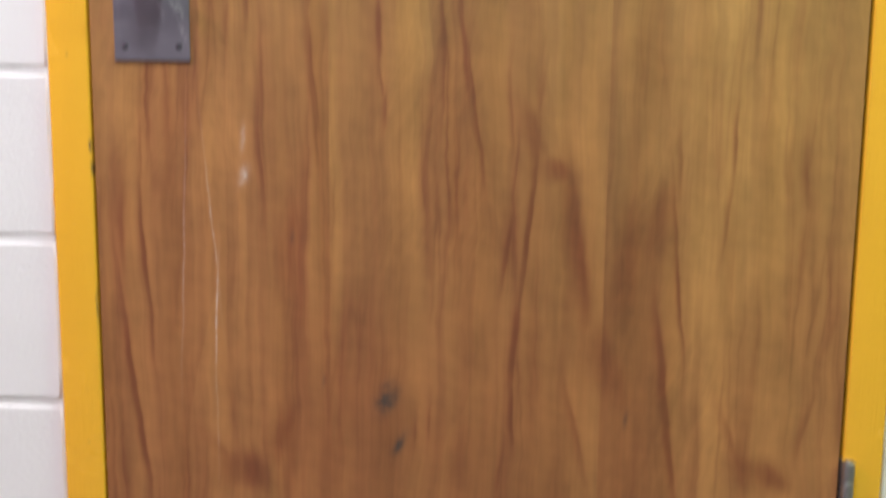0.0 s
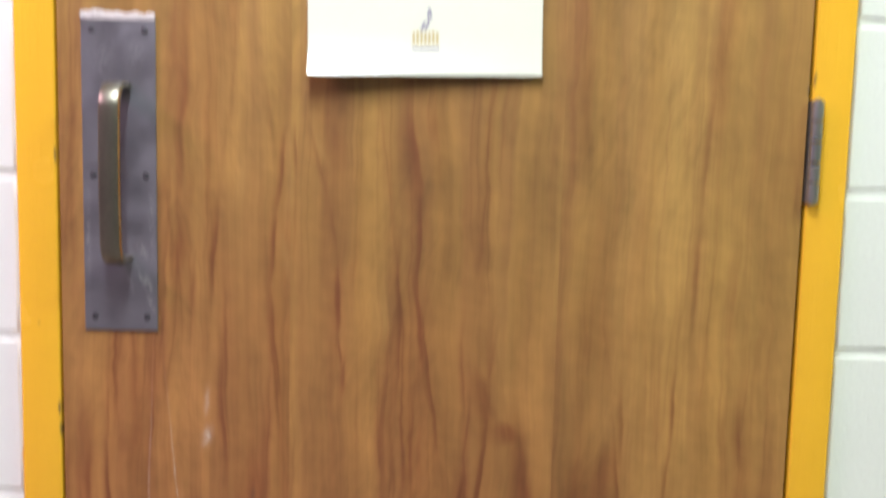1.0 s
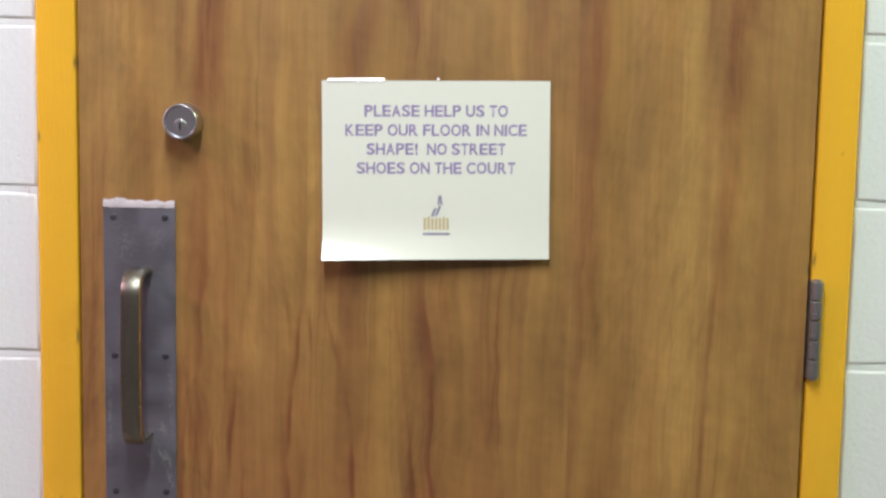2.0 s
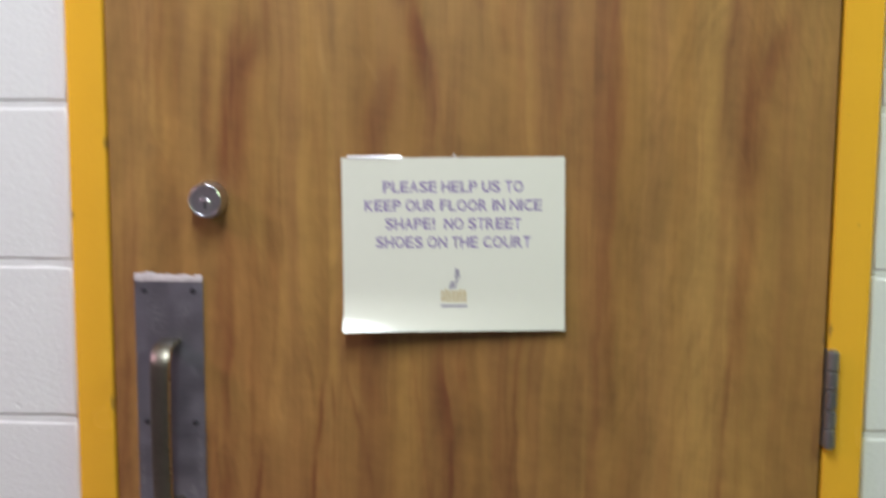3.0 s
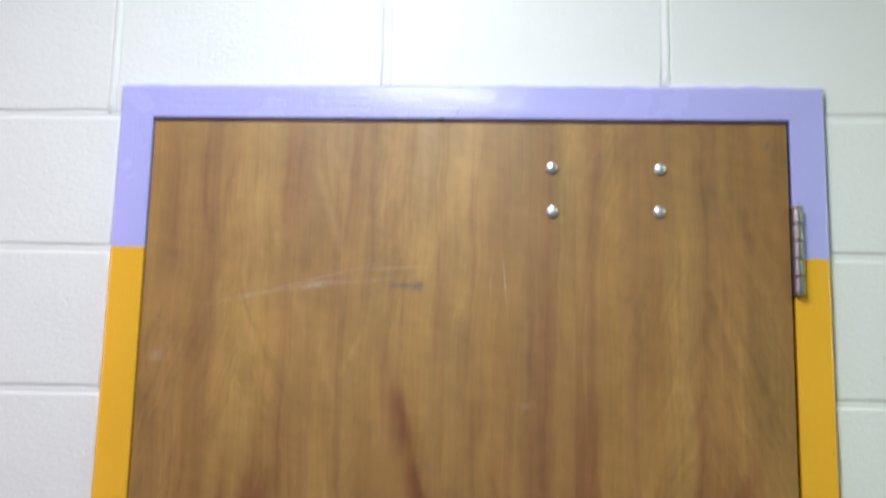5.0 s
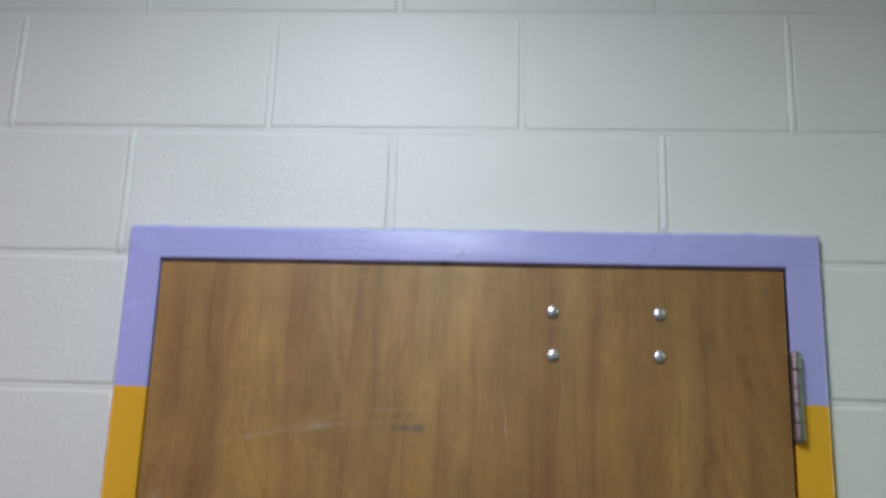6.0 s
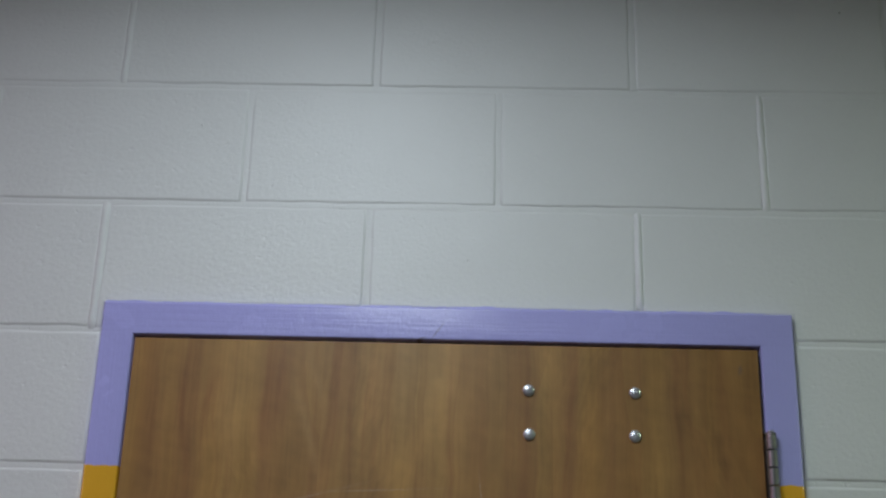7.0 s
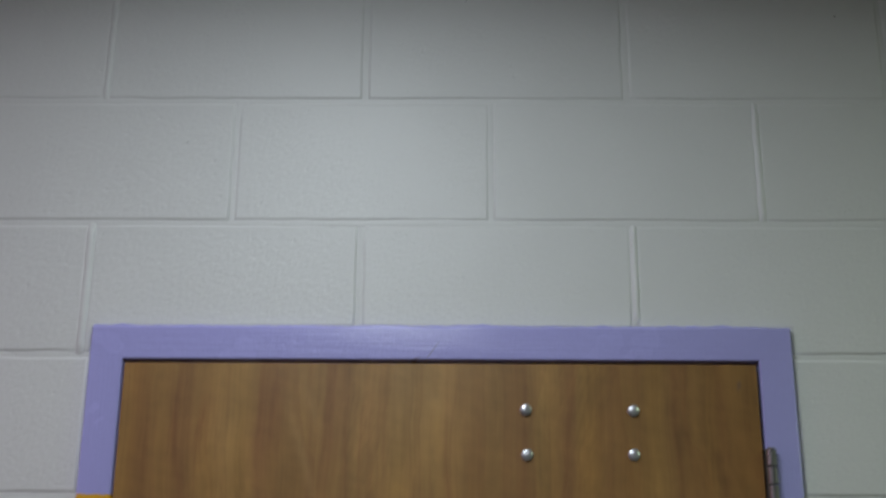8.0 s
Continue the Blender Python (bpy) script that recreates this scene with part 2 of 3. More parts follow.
# rubs, scratches and marks on the varnish
SCRATCHES = (
    (-0.324, 0.720, -0.311, 0.571, 0.9, 0.55), (-0.312, 0.580, -0.316, 0.477, 1.0, 0.9), (-0.316, 0.477, -0.316, 0.350, 0.8, 0.3),
    (-0.276, 0.712, -0.280, 0.694, 5, 0.9), (-0.277, 0.760, -0.279, 0.735, 3, 0.5), (-0.348, 0.720, -0.357, 0.500, 0.9, 0.45),
    (0.055, 1.835, 0.060, 1.785, 1.0, 0.7), (-0.150, 1.8255, -0.296, 1.786, 6, 0.26), (-0.027, 1.830, -0.146, 1.8235, 22, 0.26),
    (-0.080, 1.814, -0.230, 1.7965, 9, 0.24), (-0.190, 1.806, -0.232, 1.795, 20, 0.5), (-0.430, 1.702, -0.432, 1.690, 8, 0.4),
    (-0.252, 1.796, -0.330, 1.778, 12, 0.28), (0.037, 1.815, 0.038, 1.790, 1.2, 0.22), (0.090, 1.640, 0.090, 1.632, 8, 0.2),
)
DIRT = (
    (-0.101, 0.440, -0.110, 0.412, 11, 1.4), (-0.101, 0.452, -0.108, 0.438, 8, 0.8), (-0.086, 0.380, -0.095, 0.360, 6, 1.3),
    (0.192, 0.415, 0.190, 0.395, 3, 0.6), (-0.183, 0.456, -0.184, 0.440, 2, 0.5), (-0.219, 0.636, -0.219, 0.620, 2.5, 0.5),
    (-0.064, 1.806, -0.066, 1.796, 8, 1.1), (-0.084, 1.804, -0.088, 1.799, 17, 0.9), (-0.403, 1.392, -0.403, 1.376, 10, 0.25),
    (0.428, 2.015, 0.427, 2.005, 2, 0.7), (0.455, 1.160, 0.455, 1.146, 2.5, 1.0), (0.455, 1.008, 0.456, 0.990, 3.5, 1.0), (-0.090, 0.365, -0.100, 0.358, 5, 0.5),
)
DEEP = (0.170, 0.044, 0.015)
SEAMS = (-0.175, 0.1575)


def wood():
    n = Nodes("varnished_veneer")
    x, y, z = n.xyz()
    # the face is laid up from leaves: each has its own figure
    leaf = n.math("ADD", n.math("GREATER_THAN", x, SEAMS[0]), n.math("GREATER_THAN", x, SEAMS[1]))
    flat = n.join(x, n.math("MULTIPLY", leaf, 3.7), z)

    def centred(f, size):
        return n.math("MULTIPLY", n.math("SUBTRACT", f, 0.5), size)

    slow = n.noise(n.scaled(4, 1, 0.9, flat), 1.0, 2)
    quick = n.noise(n.scaled(9, 1, 5.0, flat), 1.0, 2)
    ripple = n.noise(n.scaled(14, 1, 16.0, flat), 1.0, 2)
    wobble = n.math("ADD", centred(quick, 0.016), centred(ripple, 0.010))
    u = n.math("ADD", n.math("ADD", x, centred(slow, 0.06)), wobble)
    lane = n.math("ADD", x, wobble)
    along = n.join(u, n.math("MULTIPLY", leaf, 3.7), z)
    broad = n.noise(n.scaled(9, 1, 0.5, along), 1.0, 3, 0.55)
    mid = n.noise(n.scaled(34, 1, 0.9, along), 1.0, 3, 0.6)
    fibre = n.noise(n.scaled(240, 1, 4.0, along), 1.0, 3, 0.6)
    fleck = n.noise(n.scaled(80, 1, 16, along), 1.0, 2, 0.5)
    cloud = n.noise(n.scaled(5, 1, 3.5, flat), 1.0, 2, 0.5)
    mottle = n.noise(n.scaled(17, 1, 10, flat), 1.0, 3, 0.6)
    feather = n.noise(n.scaled(26, 1, 4.5, n.join(n.math("ADD", x, centred(mottle, 0.05)), n.math("MULTIPLY", leaf, 1.9), z)), 1.0, 3, 0.55)
    sheen = n.noise(n.scaled(30, 1, 60, n.join(lane, 0.0, n.math("ADD", z, n.math("MULTIPLY", x, 0.25)))), 1.0, 2, 0.5)
    tone = n.ramp(n.math("ADD", n.math("MULTIPLY_ADD", x, 0.35, z), n.math("MULTIPLY", slow, 1.0)), 0.75, 1.85)
    pale = n.mix(tone, (0.455, 0.208, 0.066), (0.440, 0.247, 0.066))
    deep = n.mix(tone, (0.305, 0.116, 0.038), (0.290, 0.140, 0.038))
    red = n.mix(tone, (0.235, 0.070, 0.026), (0.240, 0.090, 0.027))
    col = n.mix(n.ramp(broad, 0.28, 0.72), deep, pale)
    col = n.mix(n.ramp(mid, 0.46, 0.78, 0.0, 0.50), col, red)
    # growth rings: nested arches, sharp on one side and fading on the other
    swirl = n.noise(n.scaled(3.2, 1, 0.8, along), 1.0, 3)
    ring = n.math("FRACT", n.math("ADD", n.math("MULTIPLY", u, 9.0), n.math("MULTIPLY", swirl, 5.0)))
    breaks = n.ramp(n.noise(n.scaled(8, 1, 2.0, flat), 1.0, 2), 0.42, 0.70)
    late = n.math("MULTIPLY", n.math("POWER", ring, 3.0), breaks)
    col = n.mix(n.math("MULTIPLY", late, 0.34), col, red)
    # fine wavering threads with a soft halo, closest on the lower half
    fine_wave = n.math("ADD", lane, centred(n.noise(n.scaled(30, 1, 28, flat), 1.0, 2), 0.006))
    close = n.ramp(n.math("ADD", z, n.math("MULTIPLY", slow, 0.6)), 1.05, 1.75, 1.0, 0.45)
    sparse = n.ramp(x, 0.06, 0.22, 1.0, 0.55)
    for sx, sz, level, thin, strong in ((13, 0.7, 0.50, 0.012, 0.40), (24, 0.9, 0.56, 0.018, 0.38), (17, 0.8, 0.43, 0.012, 0.36), (31, 1.0, 0.47, 0.020, 0.34)):
        f = n.noise(n.scaled(sx, 1, sz, n.join(fine_wave, n.math("MULTIPLY_ADD", leaf, 2.3, sx * 0.37), z)), 1.0, 2, 0.4)
        off = n.math("ABSOLUTE", n.math("SUBTRACT", f, level))
        keep = n.math("MULTIPLY", n.ramp(n.noise(n.scaled(11, 1, 3.0, n.join(x, sz, z)), 1.0, 2), 0.40, 0.66), n.math("MULTIPLY", n.math("MULTIPLY", close, sparse), strong))
        col = n.mix(n.math("MULTIPLY", n.ramp(off, 0.0, thin * 4, 1.0, 0.0), keep), col, red)
        col = n.mix(n.math("MULTIPLY", n.ramp(off, 0.0, thin, 1.0, 0.0), keep), col, DEEP)

    patchy = n.ramp(n.noise(n.scaled(60, 1, 4, along), 1.0, 3, 0.65), 0.28, 0.62, 0.58, 1.0)
    light = n.math("MULTIPLY", streaks(n, z, PALES, lane, 2.5), patchy)
    col = n.mix(n.math("MULTIPLY", light, 0.50), col, (0.52, 0.305, 0.100))
    dusky = streaks(n, z, DUSKY, lane, 2.0)
    col = n.mix(n.math("MULTIPLY", dusky, n.ramp(mottle, 0.2, 0.7, 0.6, 1.0)), col, n.mix(0.35, deep, red))
    smear = n.math("MINIMUM", streaks(n, z, SMEARS_A + SMEARS_B + SMEARS_C, lane, 3.0, 1.2, 0.46, 1.35), 1.0)
    col = n.mix(n.math("MULTIPLY", n.math("MULTIPLY", smear, patchy), 1.0, clamp=True), col, n.mix(0.75, red, DEEP))
    grain = streaks(n, z, LINES_A + LINES_B + LINES_C + LINES_D + LINES_E, lane, 2.0, 0.85, 0.40, 1.45)
    col = n.mix(n.math("MULTIPLY", grain, n.ramp(cloud, 0.3, 0.7, 0.55, 0.85)), col, red)
    core = n.math("MULTIPLY", n.ramp(grain, 0.25, 0.95), n.ramp(mottle, 0.25, 0.60, 0.35, 0.9))
    col = n.mix(n.math("MULTIPLY", core, 0.82), col, DEEP)
    # feathered chevrons rising to the middle of each leaf
    middle = n.math("MULTIPLY_ADD", leaf, 0.325, -0.315)
    rise = n.math("ADD", n.math("MULTIPLY_ADD", n.math("ABSOLUTE", n.math("SUBTRACT", lane, middle)), 2.6, z), centred(mottle, 0.10))
    plume = n.noise(n.scaled(10, 1, 34, n.join(x, n.math("MULTIPLY", leaf, 5.1), rise)), 1.0, 3, 0.6)
    where = n.ramp(n.noise(n.scaled(6, 1, 2.6, n.join(x, 7.3, z)), 1.0, 2), 0.44, 0.64)
    # cloudy lustre, fibres and the step in tone at the leaf seams
    v = n.math("ADD", centred(fibre, 0.34), centred(fleck, 0.24))
    v = n.math("ADD", v, n.math("ADD", centred(mottle, 0.58), centred(cloud, 0.40)))
    v = n.math("ADD", v, n.math("MULTIPLY", n.math("MULTIPLY", centred(plume, 1.0), n.ramp(z, 1.35, 1.75, 0.42, 0.78)), where))
    v = n.math("ADD", v, n.math("ADD", n.math("ADD", centred(sheen, 0.26), centred(feather, 0.46)), 0.93))
    v = n.math("MULTIPLY", v, n.math("SUBTRACT", 1.0, n.math("MULTIPLY", n.math("COMPARE", leaf, 1.0, 0.2), 0.035)))
    col = n.mix(1.0, col, n.join(v, v, v), "MULTIPLY")
    # wear
    rub = n.ramp(n.noise(n.scaled(90, 1, 130, flat), 1.0, 4, 0.7), 0.40, 0.60)
    worn = n.math("MULTIPLY", streaks(n, z, SCRATCHES, n.math("ADD", x, centred(ripple, 0.006)), 2.0), n.math("MULTIPLY_ADD", rub, 0.65, 0.35))
    col = n.mix(n.math("MULTIPLY", worn, 0.9, clamp=True), col, (0.62, 0.52, 0.46))
    dirt = n.math("MULTIPLY", streaks(n, z, DIRT, n.math("ADD", x, centred(mottle, 0.012)), 2.0), n.math("MULTIPLY_ADD", rub, 0.55, 0.45))
    col = n.mix(n.math("MINIMUM", dirt, 0.92), col, n.mix(n.math("GREATER_THAN", z, 1.7), (0.045, 0.037, 0.033), (0.050, 0.058, 0.095)))
    n.bump(fibre, 0.10, 0.0006)
    return n.done(col, n.ramp(mid, 0.3, 0.7, 0.42, 0.54), 0.0, 0.62)


NICKS = (
    (-0.4615, 0.742, -0.4615, 0.728, 1.6, 1.0), (-0.4605, 0.716, -0.4605, 0.700, 1.4, 0.9), (-0.5065, 1.306, -0.5065, 1.296, 2.0, 0.9),
    (-0.4615, 1.060, -0.4615, 1.044, 1.4, 0.9), (-0.4610, 1.400, -0.4610, 1.385, 1.5, 0.8), (-0.4850, 0.845, -0.4850, 0.842, 1.6, 0.4),
    (0.4620, 1.172, 0.4620, 1.158, 1.4, 0.9), (-0.4612, 0.560, -0.4612, 0.520, 1.0, 0.7), (0.4900, 1.300, 0.4900, 1.297, 1.2, 0.4), (-0.004, 2.068, -0.018, 2.049, 1.0, 0.7), (-0.030, 2.049, -0.040, 2.045, 4, 0.7),
)


def frame_paint():
    n = Nodes("two_colour_gloss_paint")
    x, y, z = n.xyz()
    wob = n.noise(scale=60, detail=2)
    edge = n.math("ADD", n.math("MULTIPLY_ADD", wob, 0.006, -0.003), n.math("MULTIPLY", x, -0.006))
    top = n.math("GREATER_THAN", n.math("ADD", z, n.math("MULTIPLY", edge, -1.0)), 1.8495)
    big, small = n.noise(scale=7, detail=3), n.noise(n.scaled(300, 300, 90), 1.0, 3)
    col = n.mix(top, (0.84, 0.440, 0.033), (0.455, 0.440, 0.850))
    v = n.math("ADD", n.math("MULTIPLY", big, 0.14), n.math("MULTIPLY_ADD", small, 0.05, 0.90))
    col = n.mix(1.0, col, n.join(v, v, v), "MULTIPLY")
    chips = n.ramp(n.noise(scale=95, detail=3, rough=0.6), 0.73, 0.76)
    col = n.mix(n.math("MULTIPLY", chips, 0.8), col, (0.16, 0.12, 0.08))
    nicks = n.math("MULTIPLY", streaks(n, z, NICKS, n.math("ADD", x, n.math("MULTIPLY_ADD", small, 0.004, -0.002)), 2.0), 0.9)
    col = n.mix(nicks, col, (0.10, 0.075, 0.05))
    head = n.math("GREATER_THAN", z, 2.046)
    across, upright = n.noise(n.scaled(9, 9, 330), 1.0, 3), n.noise(n.scaled(330, 330, 9), 1.0, 3)
    brush = n.math("ADD", n.math("MULTIPLY", across, head), n.math("MULTIPLY", upright, n.math("SUBTRACT", 1.0, head)))
    lumps = n.noise(n.scaled(40, 40, 40), 1.0, 2)
    relief = n.math("ADD", n.math("ADD", lumps, n.math("MULTIPLY", small, 0.4)), n.math("MULTIPLY", brush, 0.55))
    n.bump(relief, 0.30, 0.003)
    return n.done(col, n.ramp(big, 0.3, 0.7, 0.21, 0.28), 0.0, 0.48)


def block_paint():
    n = Nodes("painted_concrete_block")
    info = n.tree.nodes.new("ShaderNodeObjectInfo")
    big, pores = n.noise(scale=9, detail=4), n.noise(scale=150, detail=4, rough=0.65)
    pit = n.noise(scale=85, detail=3)
    v = n.math("ADD", n.math("MULTIPLY", big, 0.06), n.math("MULTIPLY", pores, 0.04))
    v = n.math("ADD", v, n.math("MULTIPLY_ADD", info.outputs["Random"], 0.03, 0.93))
    col = n.mix(1.0, (0.80, 0.80, 0.79), n.join(v, v, v), "MULTIPLY")
    speck = n.ramp(n.noise(scale=70, detail=1), 0.805, 0.83)
    col = n.mix(n.math("MULTIPLY", speck, 0.7), col, (0.22, 0.20, 0.19))
    height = n.math("ADD", n.math("MULTIPLY", pores, 0.5), n.math("ADD", n.math("MULTIPLY", big, 0.8), n.ramp(pit, 0.64, 0.76, 0, -0.4)))
    n.bump(height, 0.58, 0.0028)
    return n.done(col, 0.42, 0.0, 0.45)


SCUFFS = (
    (-0.352, 0.905, -0.345, 0.885, 5, 0.6), (-0.362, 0.915, -0.352, 0.890, 3, 0.5), (-0.347, 0.880, -0.343, 0.860, 4, 0.5),
    (-0.358, 0.945, -0.352, 0.930, 4, 0.7), (-0.372, 0.905, -0.368, 0.885, 3, 0.3), (-0.420, 1.000, -0.421, 0.900, 2, 0.3),
    (-0.344, 1.010, -0.343, 0.930, 3, 0.3), (-0.400, 1.195, -0.398, 1.150, 12, 0.25), (-0.360, 1.190, -0.362, 1.160, 10, 0.2),
)


def plate_steel():
    n = Nodes("dull_steel_plate")
    x, y, z = n.xyz()
    brushed, cloud, fine = n.noise(n.scaled(40, 1, 420), 1.0, 3), n.noise(scale=22, detail=4), n.noise(scale=260, detail=3)
    v = n.math("ADD", n.math("MULTIPLY", cloud, 0.55), n.math("MULTIPLY_ADD", brushed, 0.22, 0.60))
    col = n.mix(1.0, (0.275, 0.262, 0.305), n.join(v, v, v), "MULTIPLY")
    worn = streaks(n, z, SCUFFS, n.math("ADD", x, n.math("MULTIPLY_ADD", fine, 0.012, -0.006)), 2.0)
    worn = n.math("MULTIPLY", worn, n.ramp(fine, 0.40, 0.62, 0.1, 1.0))
    col = n.mix(worn, col, (0.70, 0.68, 0.72))
    n.bump(n.math("ADD", brushed, fine), 0.12, 0.0005)
    return n.done(col, n.ramp(cloud, 0.3, 0.7, 0.36, 0.50), 0.85)


WOOD, FRAME_PAINT, BLOCK = wood(), frame_paint(), block_paint()
PLATE = plate_steel()
BRASS = plain("tarnished_brass", (0.23, 0.21, 0.17), 0.40, 1.0, 0.60, 55, 0.15)
# brighter brass that paints the glint on the handle's right edge
BRASS_GLINT = plain("brass_edge_glint", (0.70, 0.61, 0.42), 0.28, 1.0, 0.30, 90, 0.1)
STEEL = plain("nickel_steel", (0.56, 0.55, 0.58), 0.28, 1.0, 0.15, 60, 0.05)
HINGE = plain("grey_hinge_steel", (0.42, 0.41, 0.41), 0.30, 0.9, 0.35, 70, 0.15)
BOLT = plain("satin_bolt_steel", (0.70, 0.70, 0.75), 0.36, 0.9, 0.1, 80)
DARK = plain("black_slot_shade", (0.02, 0.02, 0.02), 0.7)
SCREW = plain("dark_screw_steel", (0.10, 0.095, 0.11), 0.45, 0.8)
PAPER = plain("laminated_paper", (0.77, 0.765, 0.675), 0.20, 0.0, 0.05, 25, 0.0, 0.5)
INK = plain("faded_purple_ink", (0.29, 0.22, 0.41), 0.6, vary=0.2, scale=300)
TAN = plain("tan_print", (0.57, 0.46, 0.25), 0.6, vary=0.3, scale=500)
GREY_INK = plain("grey_print", (0.30, 0.27, 0.36), 0.6, vary=0.2, scale=300)
RESIDUE = plain("glue_residue", (0.47, 0.41, 0.42), 0.7, vary=0.6, scale=120, bump=0.5)
LAVENDER = plain("lavender_paint", (0.455, 0.44, 0.83), 0.22, 0.0, 0.15, 60, 0.5)
# floor and far walls are out of view, their colours darkened to limit bounce
FLOOR = plain("unseen_dark_floor", (0.14, 0.13, 0.12), 0.25, 0.0, 0.15, 20)
CEILING = plain("ceiling_board", (0.74, 0.73, 0.70), 0.9, 0.0, 0.12, 60, 0.3)
WALLS = plain("unseen_dark_wall", (0.36, 0.36, 0.36), 0.55, 0.0, 0.08, 40, 0.2)
HOUSING = plain("white_enamel", (0.80, 0.80, 0.80), 0.4)
# clear tape made whitish, so its colour carries the reflected highlight
tape_nodes = Nodes("whitened_clear_tape")
tape_nodes.bsdf.inputs["Transmission Weight"].default_value = 0.35
TAPE = tape_nodes.done((0.93, 0.92, 0.93), 0.12, 0.0, 0.6)

# ---- mesh helpers ----


def part(name, bm, material, parent=None, label="", smooth=False):
    me = bpy.data.meshes.new(name)
    bm.normal_update()
    bm.to_mesh(me)
    bm.free()
    me.materials.append(material)
    if smooth:
        me.polygons.foreach_set("use_smooth", [True] * len(me.polygons))
        me.set_sharp_from_angle(angle=radians(35))
    ob = new(name, me)
    ob.parent = parent
    return tagged(ob, label=label)


def box(bm, x0, x1, y0, y1, z0, z1, bevel=0.0, segments=2):
    made = bmesh.ops.create_cube(bm, size=1.0, matrix=Matrix.LocRotScale(
        ((x0 + x1) / 2, (y0 + y1) / 2, (z0 + z1) / 2), None, (x1 - x0, y1 - y0, z1 - z0)))
    if bevel:
        edges = {e for v in made["verts"] for e in v.link_edges}
        bmesh.ops.bevel(bm, geom=list(edges), offset=bevel, segments=segments, profile=0.5, affect="EDGES")
    return bm


def turned(bm, profile, m, steps=28):
    """Turns a profile of (radius, height) rows round the local z axis, placed by m."""
    rings = []
    for r, h in profile:
        rings.append([bm.verts.new(m @ Vector((r * math.cos(2 * math.pi * i / steps), r * math.sin(2 * math.pi * i / steps), h))) for i in range(steps)])
    for a, b in zip(rings, rings[1:]):
        for i in range(steps):
            bm.faces.new((a[i], a[(i + 1) % steps], b[(i + 1) % steps], b[i]))
    bm.faces.new(rings[0][::-1])
    bm.faces.new(rings[-1])
    return bm


def out(x, z, y=0.0):
    """A pose at a spot of the door's face, with local z pointing out of the wall."""
    return pose(x, y, z, 90, 0, 0)


# ---- room ----
OUT, HEAD = 0.509, 2.095
FACE, JOINT = 0.012, 0.0142
XR, YB = 4.2, -4.4

bm = bmesh.new()
box(bm, -XR, -0.485, JOINT, 0.21, 0, CEIL)
box(bm, 0.485, XR, JOINT, 0.21, 0, CEIL)
box(bm, -0.485, 0.485, JOINT, 0.21, 2.07, CEIL)
wall_north = tagged(part("wall_north", bm, BLOCK), "cream-white painted concrete block wall round the door", "wall", kind="structure")

# unseen shell of the room, added to shape the bounced light
for name, dims, mat, label, cat in (
    ("wall_south", (-XR, XR, YB - 0.15, YB, 0, CEIL), WALLS, "unseen grey wall added opposite the door", "wall"),
    ("wall_west", (-XR - 0.15, -XR, YB, 0.21, 0, CEIL), WALLS, "unseen grey end wall added to close the room", "wall"),
    ("wall_east", (XR, XR + 0.15, YB, 0.21, 0, CEIL), WALLS, "unseen grey end wall added to close the room", "wall"),
    ("floor", (-XR, XR, YB, 0.21, -0.1, 0), FLOOR, "unseen floor, darkened to limit bounced light", "floor"),
    ("ceiling", (-XR, XR, YB, 0.21, CEIL, CEIL + 0.1), CEILING, "off-white matt board ceiling", "ceiling"),
):
    tagged(part(name, box(bmesh.new(), *dims), mat), label, cat, kind="structure")

# a housing for each lamp, the two added tint lamps included
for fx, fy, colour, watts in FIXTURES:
    holder = tagged(new("ceiling_or_tint_light"), "unseen white enamelled ceiling light, the outer pair added for tint", "ceiling light", "ceiling lights")
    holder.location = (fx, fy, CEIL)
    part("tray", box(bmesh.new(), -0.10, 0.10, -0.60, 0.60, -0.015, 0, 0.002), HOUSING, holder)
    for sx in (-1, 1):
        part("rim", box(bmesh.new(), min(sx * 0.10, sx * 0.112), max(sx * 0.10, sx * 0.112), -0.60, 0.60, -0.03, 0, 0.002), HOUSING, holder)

# ---- door frame ----
# one pressed profile swept up, across and down: inward offset from the outer edge, depth
PROFILE = ((0.0, JOINT + 0.10), (0.0, 0.0040), (0.0003, 0.0023), (0.0012, 0.0010), (0.0023, 0.0003), (0.0040, 0.0),
           (0.0455, 0.0), (0.0469, 0.0003), (0.0480, 0.0009), (0.0487, 0.0018), (0.049, 0.0030),
           (0.049, 0.048), (0.065, 0.048), (0.065, JOINT + 0.10))
bm = bmesh.new()
stations = []
for sx, z in ((-1, 0.0), (-1, None), (1, None), (1, 0.0)):
    stations.append([bm.verts.new((sx * (OUT - o), d, z if z is not None else HEAD - o)) for o, d in PROFILE])
for a, b in zip(stations, stations[1:]):
    for i in range(len(PROFILE) - 1):
        bm.faces.new((a[i], b[i], b[i + 1], a[i + 1]))
bmesh.ops.recalc_face_normals(bm, faces=bm.faces)
door_frame = tagged(part("door_frame", bm, FRAME_PAINT, smooth=True), "glossy steel door frame painted yellow below and lavender above", "door frame", kind="structure")

# uneven lavender brush line on the blocks along the head, and caulk at its sides
bm = bmesh.new()
steps = 150
low, high, lift = [], [], []
